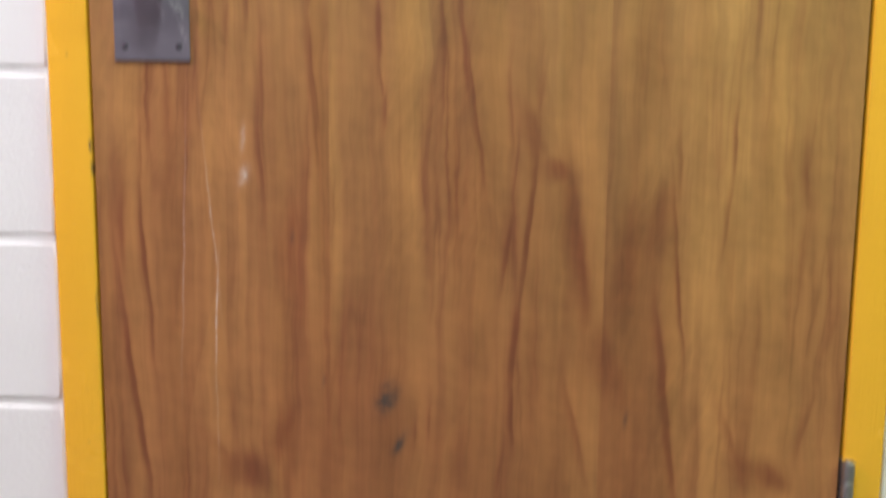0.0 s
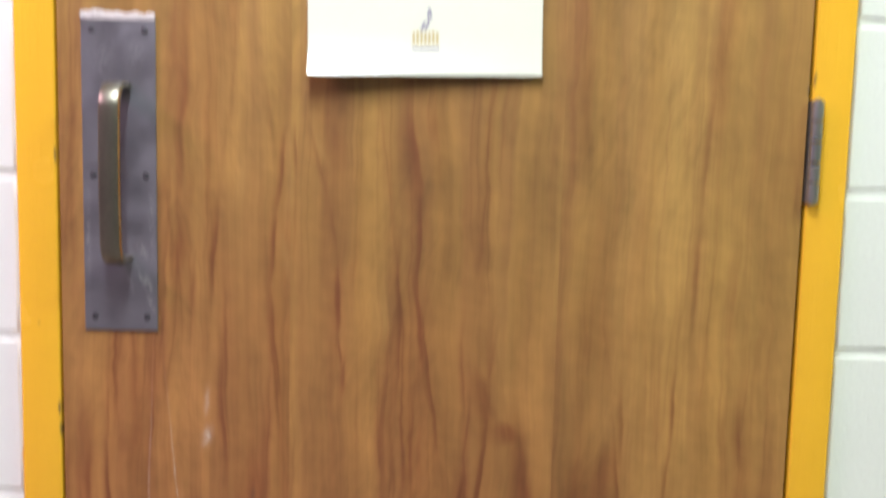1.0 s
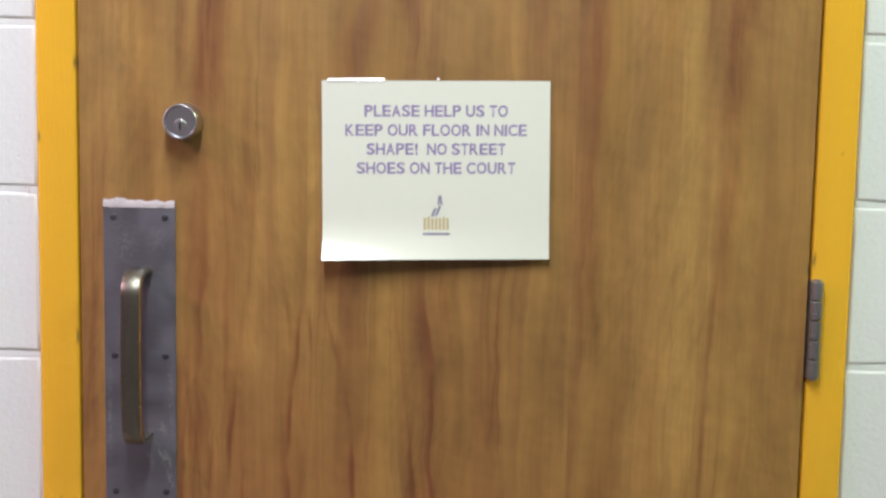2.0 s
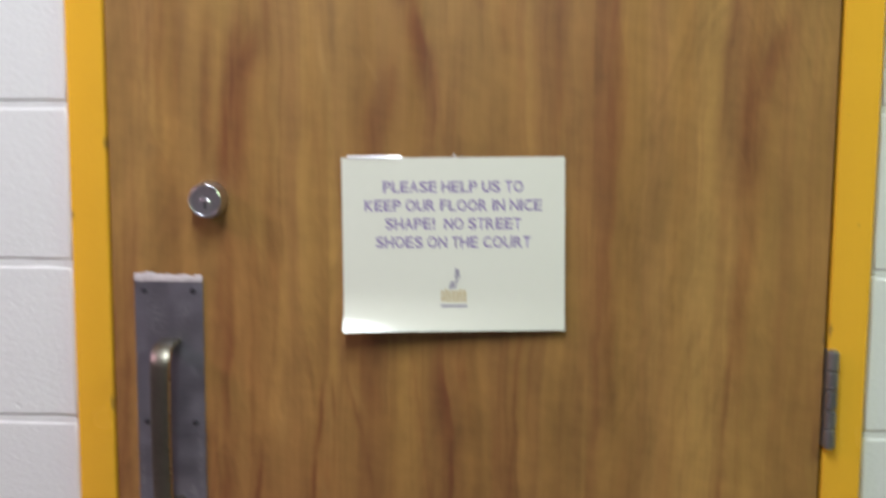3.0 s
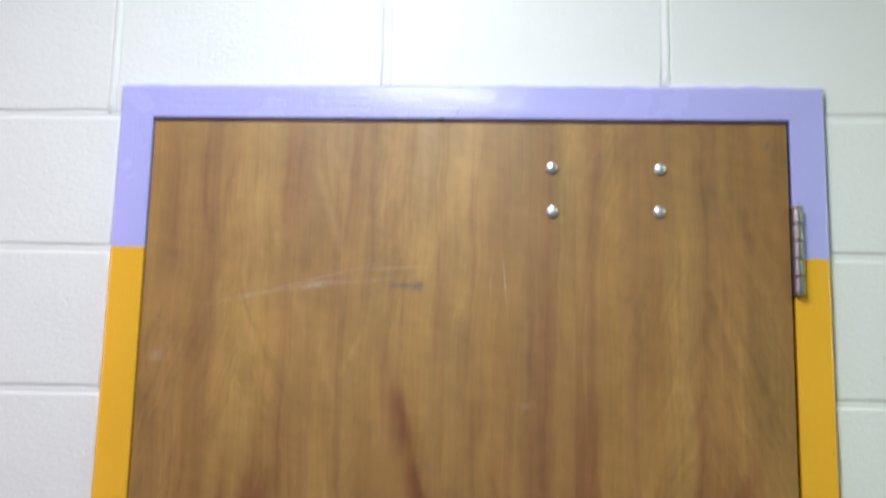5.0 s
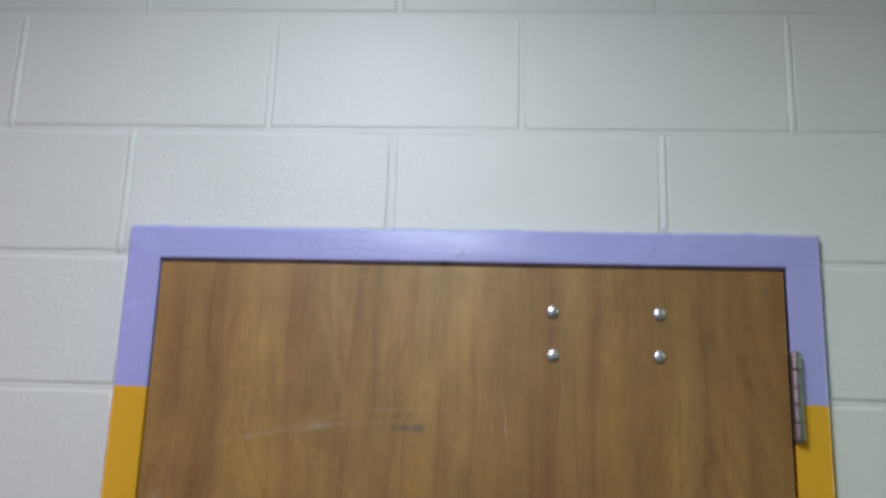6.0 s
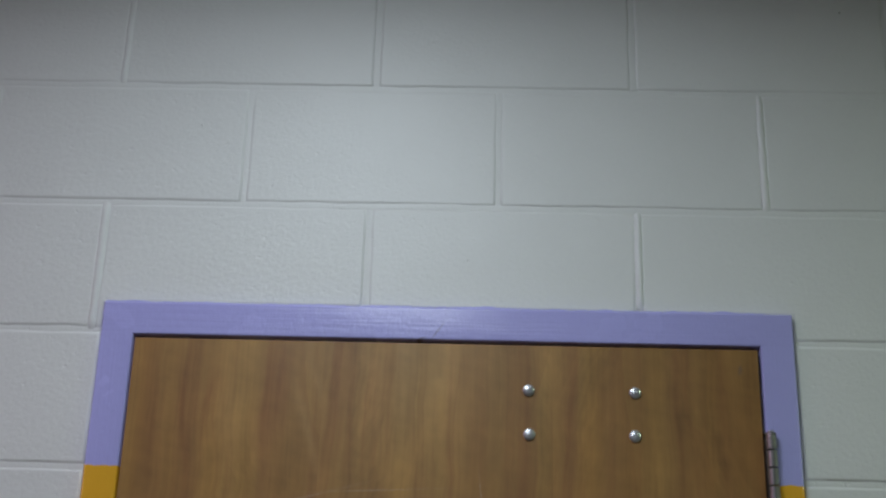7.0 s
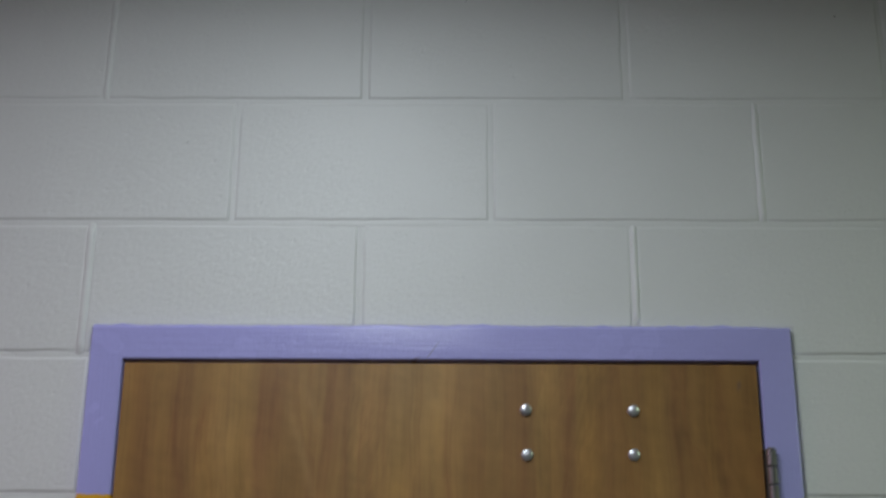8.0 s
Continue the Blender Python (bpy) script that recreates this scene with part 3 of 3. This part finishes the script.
for i in range(steps + 1):
    x = -OUT + 2 * OUT * i / steps
    h = 0.0045 + 0.006 * (noise.noise((x * 9, 0, 3)) * 0.7 + noise.noise((x * 40, 0, 7)) * 0.45)
    h = max(0.0012, h)
    low.append(bm.verts.new((x, FACE - 0.0030, HEAD - 0.001)))
    high.append(bm.verts.new((x, FACE - 0.0012, HEAD + h * 0.85)))
    lift.append(bm.verts.new((x, FACE + 0.0015, HEAD + h)))
for i in range(steps):
    bm.faces.new((low[i], low[i + 1], high[i + 1], high[i]))
    bm.faces.new((high[i], high[i + 1], lift[i + 1], lift[i]))
part("paint_line", bm, LAVENDER, door_frame, "uneven lavender brushed edge", True)

for sx in (-1, 1):
    bm = bmesh.new()
    rows = []
    for i in range(221):
        z = 0.02 + (HEAD - 0.02) * i / 220
        h = max(0.0006, 0.0022 + 0.0030 * noise.noise((sx * 5, z * 7, 3)) + 0.0022 * noise.noise((sx * 9, z * 38, 7)))
        rows.append([bm.verts.new((sx * (OUT + o), y, z)) for o, y in ((-0.001, FACE - 0.0030), (h * 0.85, FACE - 0.0010), (h, FACE + 0.0015))])
    for a, b in zip(rows, rows[1:]):
        for j in range(2):
            bm.faces.new((a[j], a[j + 1], b[j + 1], b[j]))
    bmesh.ops.recalc_face_normals(bm, faces=bm.faces)
    part("paint_line", bm, FRAME_PAINT, door_frame, "uneven brushed edge", True)

# ---- door ----
door = tagged(new("door_1"), "closed varnished wood veneer door with pull handle and three hinges", "door", kind="structure")
slab = part("door_slab", box(bmesh.new(), -0.4566, 0.4553, 0.0008, 0.0448, 0.012, 2.0405, 0.0012), WOOD, door, "reddish brown streaked wood veneer")


def screw(x, z, y, parent):
    bm = turned(bmesh.new(), ((0.0042, 0.0), (0.0042, 0.0004), (0.0030, 0.0010), (0.0012, 0.0009)), out(x, z, y), 14)
    return part("screw", bm, SCREW, parent, smooth=True)


# pull plate with six screws, torn label remains on its top edge
PX0, PX1, PZ0, PZ1 = -0.4275, -0.3380, 0.8370, 1.2190
plate = part("pull_plate", box(bmesh.new(), PX0, PX1, -0.0022, 0.0, PZ0, PZ1, 0.0008), PLATE, door, "dull grey steel pull plate")
for sx in (-0.4145, -0.3510):
    for sz in (1.2035, 1.0290, 0.8540):
        screw(sx, sz, -0.0021, plate)
bm = bmesh.new()
rows = []
for i in range(61):
    x = PX0 + (PX1 - PX0 - 0.001) * i / 60
    h = 0.0070 + 0.0045 * noise.noise((x * 60, 1, 2)) + 0.003 * noise.noise((x * 220, 4, 2)) - 0.004 * (i / 60) ** 3
    rows.append([bm.verts.new(p) for p in ((x, -0.0030, PZ1 - 0.0035 + 0.001 * noise.noise((x * 150, 8, 0))), (x, -0.0028, PZ1 + 0.001),
                                           (x, -0.0009, PZ1 + 0.7 * h), (x, 0.0004, PZ1 + h))])
for a, b in zip(rows, rows[1:]):
    for j in range(3):
        bm.faces.new((a[j], b[j], b[j + 1], a[j + 1]))
part("torn_tape", bm, RESIDUE, plate, "whitish torn tape remains", True)


def pull_handle():
    """A flat strap bent into a bow, with its two feet on the plate."""
    cx, z0, z1, stand, half, thick, rad = -0.3815, 0.923, 1.142, 0.054, 0.0125, 0.0075, 0.031
    path = [(0.0, z1, 0.0, 1.0)]
    for k in range(9):
        a = math.pi / 2 * k / 8
        path.append((stand - rad + rad * math.sin(a), z1 - rad + rad * math.cos(a), math.sin(a), math.cos(a)))
    for k in range(1, 8):
        f = k / 8
        path.append((stand + 0.0025 * math.sin(math.pi * f), z1 - rad + (z0 + 2 * rad - z1) * f, 1.0, 0.0))
    for k in range(9):
        a = math.pi / 2 * k / 8
        path.append((stand - rad + rad * math.cos(a), z0 + rad - rad * math.sin(a), math.cos(a), -math.sin(a)))
    path.append((0.0, z0, 0.0, -1.0))
    section = ((-half, -0.0040), (-half + 0.0013, -0.0014), (-half + 0.0048, 0.0), (half - 0.0048, 0.0),
               (half - 0.0013, -0.0014), (half, -0.0040), (half, -thick), (-half, -thick))
    sides = len(section)
    bm = bmesh.new()
    rings = []
    for d, z, nd, nz in path:
        flare = 1.0 + 0.12 * max(0.0, 1 - d / 0.02)
        rings.append([bm.verts.new((cx + sx * flare, -(d + nd * s) - 0.0022, z + nz * s)) for sx, s in section])
    for a, b in zip(rings, rings[1:]):
        for i in range(sides):
            face = bm.faces.new((a[i], a[(i + 1) % sides], b[(i + 1) % sides], b[i]))
            # only the right-hand chamfer carries the painted glint
            face.material_index = 1 if i == 4 else 0
    bm.faces.new(rings[0])
    bm.faces.new(rings[-1])
    bmesh.ops.recalc_face_normals(bm, faces=bm.faces)
    made = part("pull_handle", bm, BRASS, door, "worn brass bow handle with a glint painted along its right edge", True)
    made.data.materials.append(BRASS_GLINT)
    return made


pull_handle()

# lock cylinder: tapered collar, face and plug; a black bar paints the key slot's shade
LX, LZ = -0.3265, 1.3225
lock = part("lock_cylinder", turned(bmesh.new(), ((0.0230, 0.0), (0.0228, 0.004), (0.0215, 0.024), (0.0208, 0.0275), (0.0196, 0.0285), (0.0186, 0.0275), (0.0180, 0.0255)),
            out(LX, LZ), 40), STEEL, door, "satin nickel lock cylinder", True)
part("key_plug", turned(bmesh.new(), ((0.0072, 0.0252), (0.0072, 0.0268), (0.0064, 0.0274)), out(LX, LZ - 0.004), 24), STEEL, lock, smooth=True)
part("key_slot_shade", box(bmesh.new(), LX - 0.0013, LX + 0.0013, -0.0280, -0.0268, LZ - 0.0105, LZ - 0.0005, 0.0004), DARK, lock)


def hinge(zc):
    """Five knuckles on a pin, with both leaves let into door and frame."""
    hx, hy, r, half = 0.4650, -0.0060, 0.0074, 0.0625
    bm = bmesh.new()
    box(bm, 0.4572, 0.4598, -0.0035, 0.030, zc - half, zc + half)
    leaf = part("hinge", bm, HINGE, door, "grey steel five-knuckle hinge")
    long = 2 * half / 5
    for k in range(5):
        z0 = zc - half + k * long
        bm = turned(bmesh.new(), ((r - 0.0009, 0.0008), (r, 0.0016), (r, long - 0.0016), (r - 0.0009, long - 0.0008)), pose(hx, hy, z0), 20)
        box(bm, 0.4572, hx, hy + 0.001, hy + 0.005, z0 + 0.0006, z0 + long - 0.0006)
        part("knuckle", bm, HINGE, leaf, smooth=True)
    for s in (-1, 1):
        m = pose(hx, hy, zc + s * half, 0 if s > 0 else 180, 0, 0)
        part("pin_tip", turned(bmesh.new(), ((0.0050, -0.001), (0.0050, 0.0012), (0.0042, 0.0018), (0.0010, 0.0019)), m, 16), HINGE, leaf, smooth=True)


for zc in (1.8575, 1.0770, 0.2960):
    hinge(zc)

# four dome-headed through bolts of the closer behind the door
for bx, bz in ((0.1230, 1.9735), (0.2760, 1.9730), (0.1240, 1.9100), (0.2745, 1.9108)):
    dome = [(0.0086 * math.cos(a), 0.0030 * math.sin(a) + 0.0010) for a in (0.0, 0.25, 0.5, 0.75, 1.0, 1.25, 1.45)]
    bm = turned(bmesh.new(), [(0.0086, 0.0)] + dome, out(bx, bz), 24)
    part("bolt_head", bm, BOLT, door, "domed bright steel bolt head", True)

# ---- paper sign ----
SIGN = pose(-0.0155, 0, 1.2685, 0, -0.95, 0)
SW, SH = 0.2815, 0.2200


def curl(x, z):
    """How far the sheet stands off the door, by its own x and z."""
    f = (SH / 2 - z) / SH
    side = 0.5 - x / SW
    tail = max(0.0, (f - 0.78) / 0.22)
    return 0.0012 + 0.0050 * f ** 2.0 + 0.0010 * math.sin(3.1 * f) + 0.0175 * tail ** 2 * (0.12 + 0.88 * side ** 1.5)


sign = tagged(new("paper_sign"), "white laminated paper notice taped to the wooden door", "sign")
sign.matrix_world = SIGN
bm = bmesh.new()
nx, nz = 22, 22
def layer(back):
    rows = []
    for j in range(nz + 1):
        zz = -SH / 2 + SH * j / nz
        rows.append([bm.verts.new((-SW / 2 + SW * i / nx, -curl(-SW / 2 + SW * i / nx, zz) + back, zz)) for i in range(nx + 1)])
    return rows


front, rear = layer(0.0), layer(0.0005)
for j in range(nz):
    for i in range(nx):
        bm.faces.new((front[j][i], front[j][i + 1], front[j + 1][i + 1], front[j + 1][i]))
        bm.faces.new((rear[j][i], rear[j + 1][i], rear[j + 1][i + 1], rear[j][i + 1]))
rim = [(0, i) for i in range(nx)] + [(j, nx) for j in range(nz)] + [(nz, i) for i in range(nx, 0, -1)] + [(j, 0) for j in range(nz, 0, -1)]
for (j0, i0), (j1, i1) in zip(rim, rim[1:] + rim[:1]):
    bm.faces.new((front[j0][i0], rear[j0][i0], rear[j1][i1], front[j1][i1]))
bmesh.ops.recalc_face_normals(bm, faces=bm.faces)
sheet = part("sheet", bm, PAPER, sign, "white laminated sheet", True)


# widths of bold grotesque capitals, in thousandths of the type size
ADVANCE = {" ": 278, "!": 333, "I": 278, "L": 611, "F": 611, "T": 611, "E": 667, "P": 667, "S": 667, "O": 778}


def glyph(letter):
    """The outline of one capital from the built-in font, thickened, as a mesh."""
    data = bpy.data.curves.new("glyph", "FONT")
    data.body, data.size, data.offset = letter, 1.0, 0.020
    source = new("glyph_source", data)
    bpy.context.view_layer.update()
    me = bpy.data.meshes.new_from_object(source.evaluated_get(bpy.context.evaluated_depsgraph_get()))
    bpy.data.objects.remove(source)
    return me


def lettering(words, base, wide, tall):
    bm = bmesh.new()
    pen = 0.0
    for letter in words:
        step = ADVANCE.get(letter, 722)
        if letter != " ":
            me = glyph(letter)
            first = len(bm.verts)
            bm.from_mesh(me)
            bpy.data.meshes.remove(me)
            bm.verts.ensure_lookup_table()
            body = bm.verts[first:]
            x0, x1 = min(v.co.x for v in body), max(v.co.x for v in body)
            z0, z1 = min(v.co.y for v in body), max(v.co.y for v in body)
            room = step - (95 if letter in "!I" else 84)
            fat = min(room, 190) if letter in "!I" else room
            for v in body:
                v.co = ((pen + (step - fat) / 2 + (v.co.x - x0) / (x1 - x0) * fat), 0.0, (v.co.y - z0) / (z1 - z0))
        pen += step
    scale = wide / (pen - 84)
    for v in bm.verts:
        x, z = (v.co.x - pen / 2) * scale, base + v.co.z * tall
        v.co = (x, -curl(x, z) - 0.00025, z)
    part("lettering", bm, INK, sign, "purple capital letters")


lettering("PLEASE HELP US TO", 0.0660, 0.1770, 0.0142)
lettering("KEEP OUR FLOOR IN NICE", 0.0425, 0.2240, 0.0142)
lettering("SHAPE!  NO STREET", 0.0192, 0.1715, 0.0142)
lettering("SHOES ON THE COURT", -0.0042, 0.1960, 0.0142)


def print_bar(name, x0, x1, z0, z1, mat, lean=0.0):
    bm = bmesh.new()
    quad = []
    for x, z in ((x0, z0), (x1, z0), (x1 + lean, z1), (x0 + lean, z1)):
        quad.append(bm.verts.new((x, -curl(x, z) - 0.00028, z)))
    bm.faces.new(quad)
    part(name, bm, mat, sign)


for i in range(7):
    x = -0.0155 + i * 0.0047
    print_bar("emblem_bar", x, x + 0.0032, -0.0735, -0.0590 + (0.0015 if i in (1, 5) else 0), TAN)
print_bar("emblem_line", -0.0160, 0.0172, -0.0800, -0.0772, GREY_INK)
print_bar("emblem_stroke", -0.0065, -0.0030, -0.0570, -0.0470, GREY_INK, 0.004)
print_bar("emblem_stroke", -0.0015, 0.0015, -0.0560, -0.0440, GREY_INK, 0.005)
print_bar("emblem_stroke", 0.0018, 0.0042, -0.0430, -0.0310, GREY_INK, 0.001)
print_bar("emblem_stroke", 0.0060, 0.0084, -0.0430, -0.0310, GREY_INK, -0.002)


def tape(x0, x1, top):
    """A strip folded from the sheet's face over its top edge onto the door."""
    bm = bmesh.new()
    rows = []
    for z, y in ((SH / 2 - 0.0010, -0.0021), (SH / 2 - 0.0001, -0.0023), (SH / 2 + 0.0008, -0.0019), (SH / 2 + 0.55 * top, -0.0012), (SH / 2 + top, -0.0006)):
        rows.append([bm.verts.new((x, y, z)) for x in (x0, (x0 + x1) / 2, x1)])
    for a, b in zip(rows, rows[1:]):
        for i in range(2):
            bm.faces.new((a[i], a[i + 1], b[i + 1], b[i]))
    part("tape", bm, TAPE, sign, "clear glossy tape, whitened for its highlight", True)


tape(-0.1335, -0.0640, 0.0030)
tape(0.0012, 0.0040, 0.0036)


# thick mortar beads left standing in some upright joints
def mortar_bead(x, z0, z1, half):
    bm = bmesh.new()
    rows = []
    for i in range(25):
        z = z0 + (z1 - z0) * i / 24
        h = half * (1 + 0.25 * noise.noise((z * 40, x, 0.4)))
        rise = min(1.0, 0.15 + (z - z0) / 0.014, 0.15 + (z1 - z) / 0.014)
        dx = 0.0010 * noise.noise((z * 30, x, 5.4))
        rows.append([bm.verts.new((x + dx + h * math.cos(a), JOINT + 0.0008 - (JOINT - FACE + 0.0032) * rise * math.sin(a) * (1 + 0.2 * noise.noise((z * 55, x, 2))), z))
                     for a in [math.pi * k / 8 for k in range(9)]])
    for a, b in zip(rows, rows[1:]):
        for k in range(8):
            bm.faces.new((a[k], b[k], b[k + 1], a[k + 1]))
    bmesh.ops.recalc_face_normals(bm, faces=bm.faces)
    part("mortar_bead", bm, BLOCK, wall_north, "white painted bead of mortar", True)


# ---- concrete blocks of the wall ----
BEDS = (0.0, 0.205, 0.412, 0.620, 0.8235, 1.026, 1.235, 1.441, 1.6475, 1.8520, 2.0545, 2.2580, 2.4585, 2.662, 2.865)
ODD = (-3.97, -3.565, -3.16, -2.755, -2.35, -1.945, -1.538, -1.131, -0.725, -0.318, 0.0755, 0.485, 0.891, 1.297, 1.703, 2.11, 2.516, 2.922, 3.329, 3.735)
EVEN = (-4.18, -3.77, -3.365, -2.96, -2.553, -2.147, -1.74, -1.335, -0.93, -0.5265, -0.1200, 0.2880, 0.694, 1.1, 1.506, 1.913, 2.319, 2.726, 3.132, 3.54, 3.945)


def block(corners, seed):
    """A block face over the recessed joint, with uneven, rounded arrises; corners run anticlockwise as seen from the front."""
    rim, proud = [], 0.0007 * noise.noise((seed * 3.1, 0.5, 0.2))
    for (ax, az), (bx, bz), (px, pz) in zip(corners, corners[1:] + corners[:1], corners[-1:] + corners[:-1]):
        long, back = math.hypot(bx - ax, bz - az), math.hypot(ax - px, az - pz)
        nx, nz = -(bz - az) / long, (bx - ax) / long
        mx, mz = -(az - pz) / back, (ax - px) / back
        steps = max(1, int(long / 0.034))
        for i in range(steps):
            f = i / steps
            rim.append((ax + (bx - ax) * f, az + (bz - az) * f, nx + (mx if i == 0 else 0), nz + (mz if i == 0 else 0)))
    verts, faces, count = [], [], len(rim)
    for inset, y in ((0.0, JOINT + 0.001), (0.0016, FACE + 0.0010), (0.0046, FACE)):
        for x, z, ix, iz in rim:
            w = inset + (0.0024 * noise.noise((x * 26, z * 26, seed)) + 0.0011 * noise.noise((x * 90, z * 90, seed))) * (1 if inset < 0.004 else 0.4)
            verts.append((x + ix * w, y + (proud if inset else 0.0), z + iz * w))
    for r in (0, 1):
        for i in range(count):
            j = (i + 1) % count
            faces.append((r * count + i, r * count + j, (r + 1) * count + j, (r + 1) * count + i))
    faces.append(tuple(range(2 * count, 3 * count)))
    me = bpy.data.meshes.new("block")
    me.from_pydata(verts, [], faces)
    me.polygons.foreach_set("use_smooth", [True] * (len(faces) - 1) + [False])
    me.materials.append(BLOCK)
    new("block", me).parent = wall_north


def joint_fill(ax, az, bx, bz, seed, full):
    """Paint and mortar that fill a joint unevenly, in places almost flush with the blocks."""
    bm = bmesh.new()
    upright = bx == ax
    count = max(2, int(math.hypot(bx - ax, bz - az) / 0.012))
    rows = []
    for i in range(count + 1):
        x, z = ax + (bx - ax) * i / count, az + (bz - az) * i / count
        fill = noise.noise((x * 3.1 + seed, z * 3.1, seed * 0.7)) * 0.9 + noise.noise((x * 17, z * 17, seed)) * 0.35 + full
        fill = min(1.0, max(0.0, fill))
        row = []
        for o in (-0.0062, -0.0028, 0.0, 0.0028, 0.0062):
            y = JOINT - 0.0003 - fill * (JOINT - FACE - 0.0004) + 0.0002 * noise.noise((x * 60 + o * 400, z * 60, seed)) + (0.0004 if abs(o) > 0.005 else 0)
            row.append(bm.verts.new((x + o, y, z) if upright else (x, y, z - o)))
        rows.append(row)
    for a, b in zip(rows, rows[1:]):
        for j in range(4):
            bm.faces.new((a[j], a[j + 1], b[j + 1], b[j]) if not upright else (a[j], b[j], b[j + 1], a[j + 1]))
    bmesh.ops.recalc_face_normals(bm, faces=bm.faces)
    part("mortar_joint", bm, BLOCK, wall_north, smooth=True)


def rect(x0, x1, z0, z1):
    return [(x0, z0), (x1, z0), (x1, z1), (x0, z1)]


gap, side, lintel = 0.0036, OUT + 0.0035, HEAD + 0.0015
seed = 0
for k in range(14):
    z0, z1 = BEDS[k] + gap, min(BEDS[k + 1] - gap, CEIL)
    if z1 - z0 < 0.03:
        continue
    joints = ODD if k % 2 else EVEN
    for a, b in zip(joints, joints[1:]):
        seed += 1
        x0 = a + gap + 0.0022 * noise.noise((seed * 1.7, 0.3, 0.1))
        x1 = b - gap + 0.0022 * noise.noise((seed * 1.7, 0.3, 9.1))
        if z0 > lintel or x1 < -side - 0.03 or x0 > side:
            block(rect(x0, x1, z0, z1), seed)
        elif z1 > lintel:
            # the lintel course is cut round the frame's head
            if x0 < -side < x1:
                block([(x0, z0), (-side, z0), (-side, lintel), (x1, lintel), (x1, z1), (x0, z1)], seed)
            elif x0 < side < x1:
                block([(x0, lintel), (side, lintel), (side, z0), (x1, z0), (x1, z1), (x0, z1)], seed)
            else:
                block(rect(x0, x1, z0 if x1 < -side else lintel, z1), seed)
        elif x0 < -side - 0.02:
            block(rect(x0, -side, z0, z1), seed)
        elif x1 > side:
            block(rect(max(x0, side), x1, z0, z1), seed)

for x, k, half in ((-0.5275, 10, 0.0070), (-0.7250, 11, 0.0066), (0.4850, 11, 0.0066), (-0.5260, 12, 0.0062), (0.2890, 10, 0.0056)):
    mortar_bead(x, (HEAD + 0.006 if k == 10 and x > 0 else BEDS[k] - 0.001), BEDS[k + 1] + 0.001, half)

for k in range(2, 14):
    z = BEDS[k]
    if z < HEAD:
        joint_fill(-1.1, z, -side - 0.002, z, k, 0.05)
        joint_fill(side + 0.002, z, 1.1, z, k + 40, 0.10)
    else:
        joint_fill(-1.3, z, 1.3, z, k, 0.34)
    for x in (ODD if k % 2 else EVEN):
        low = max(z, HEAD + 0.004) if abs(x) < side else z
        if abs(x) < 1.2 and BEDS[k + 1] > low and BEDS[k + 1] < CEIL:
            joint_fill(x, low + 0.004, x, BEDS[k + 1] - 0.004, k * 3.3 + x, 0.30)
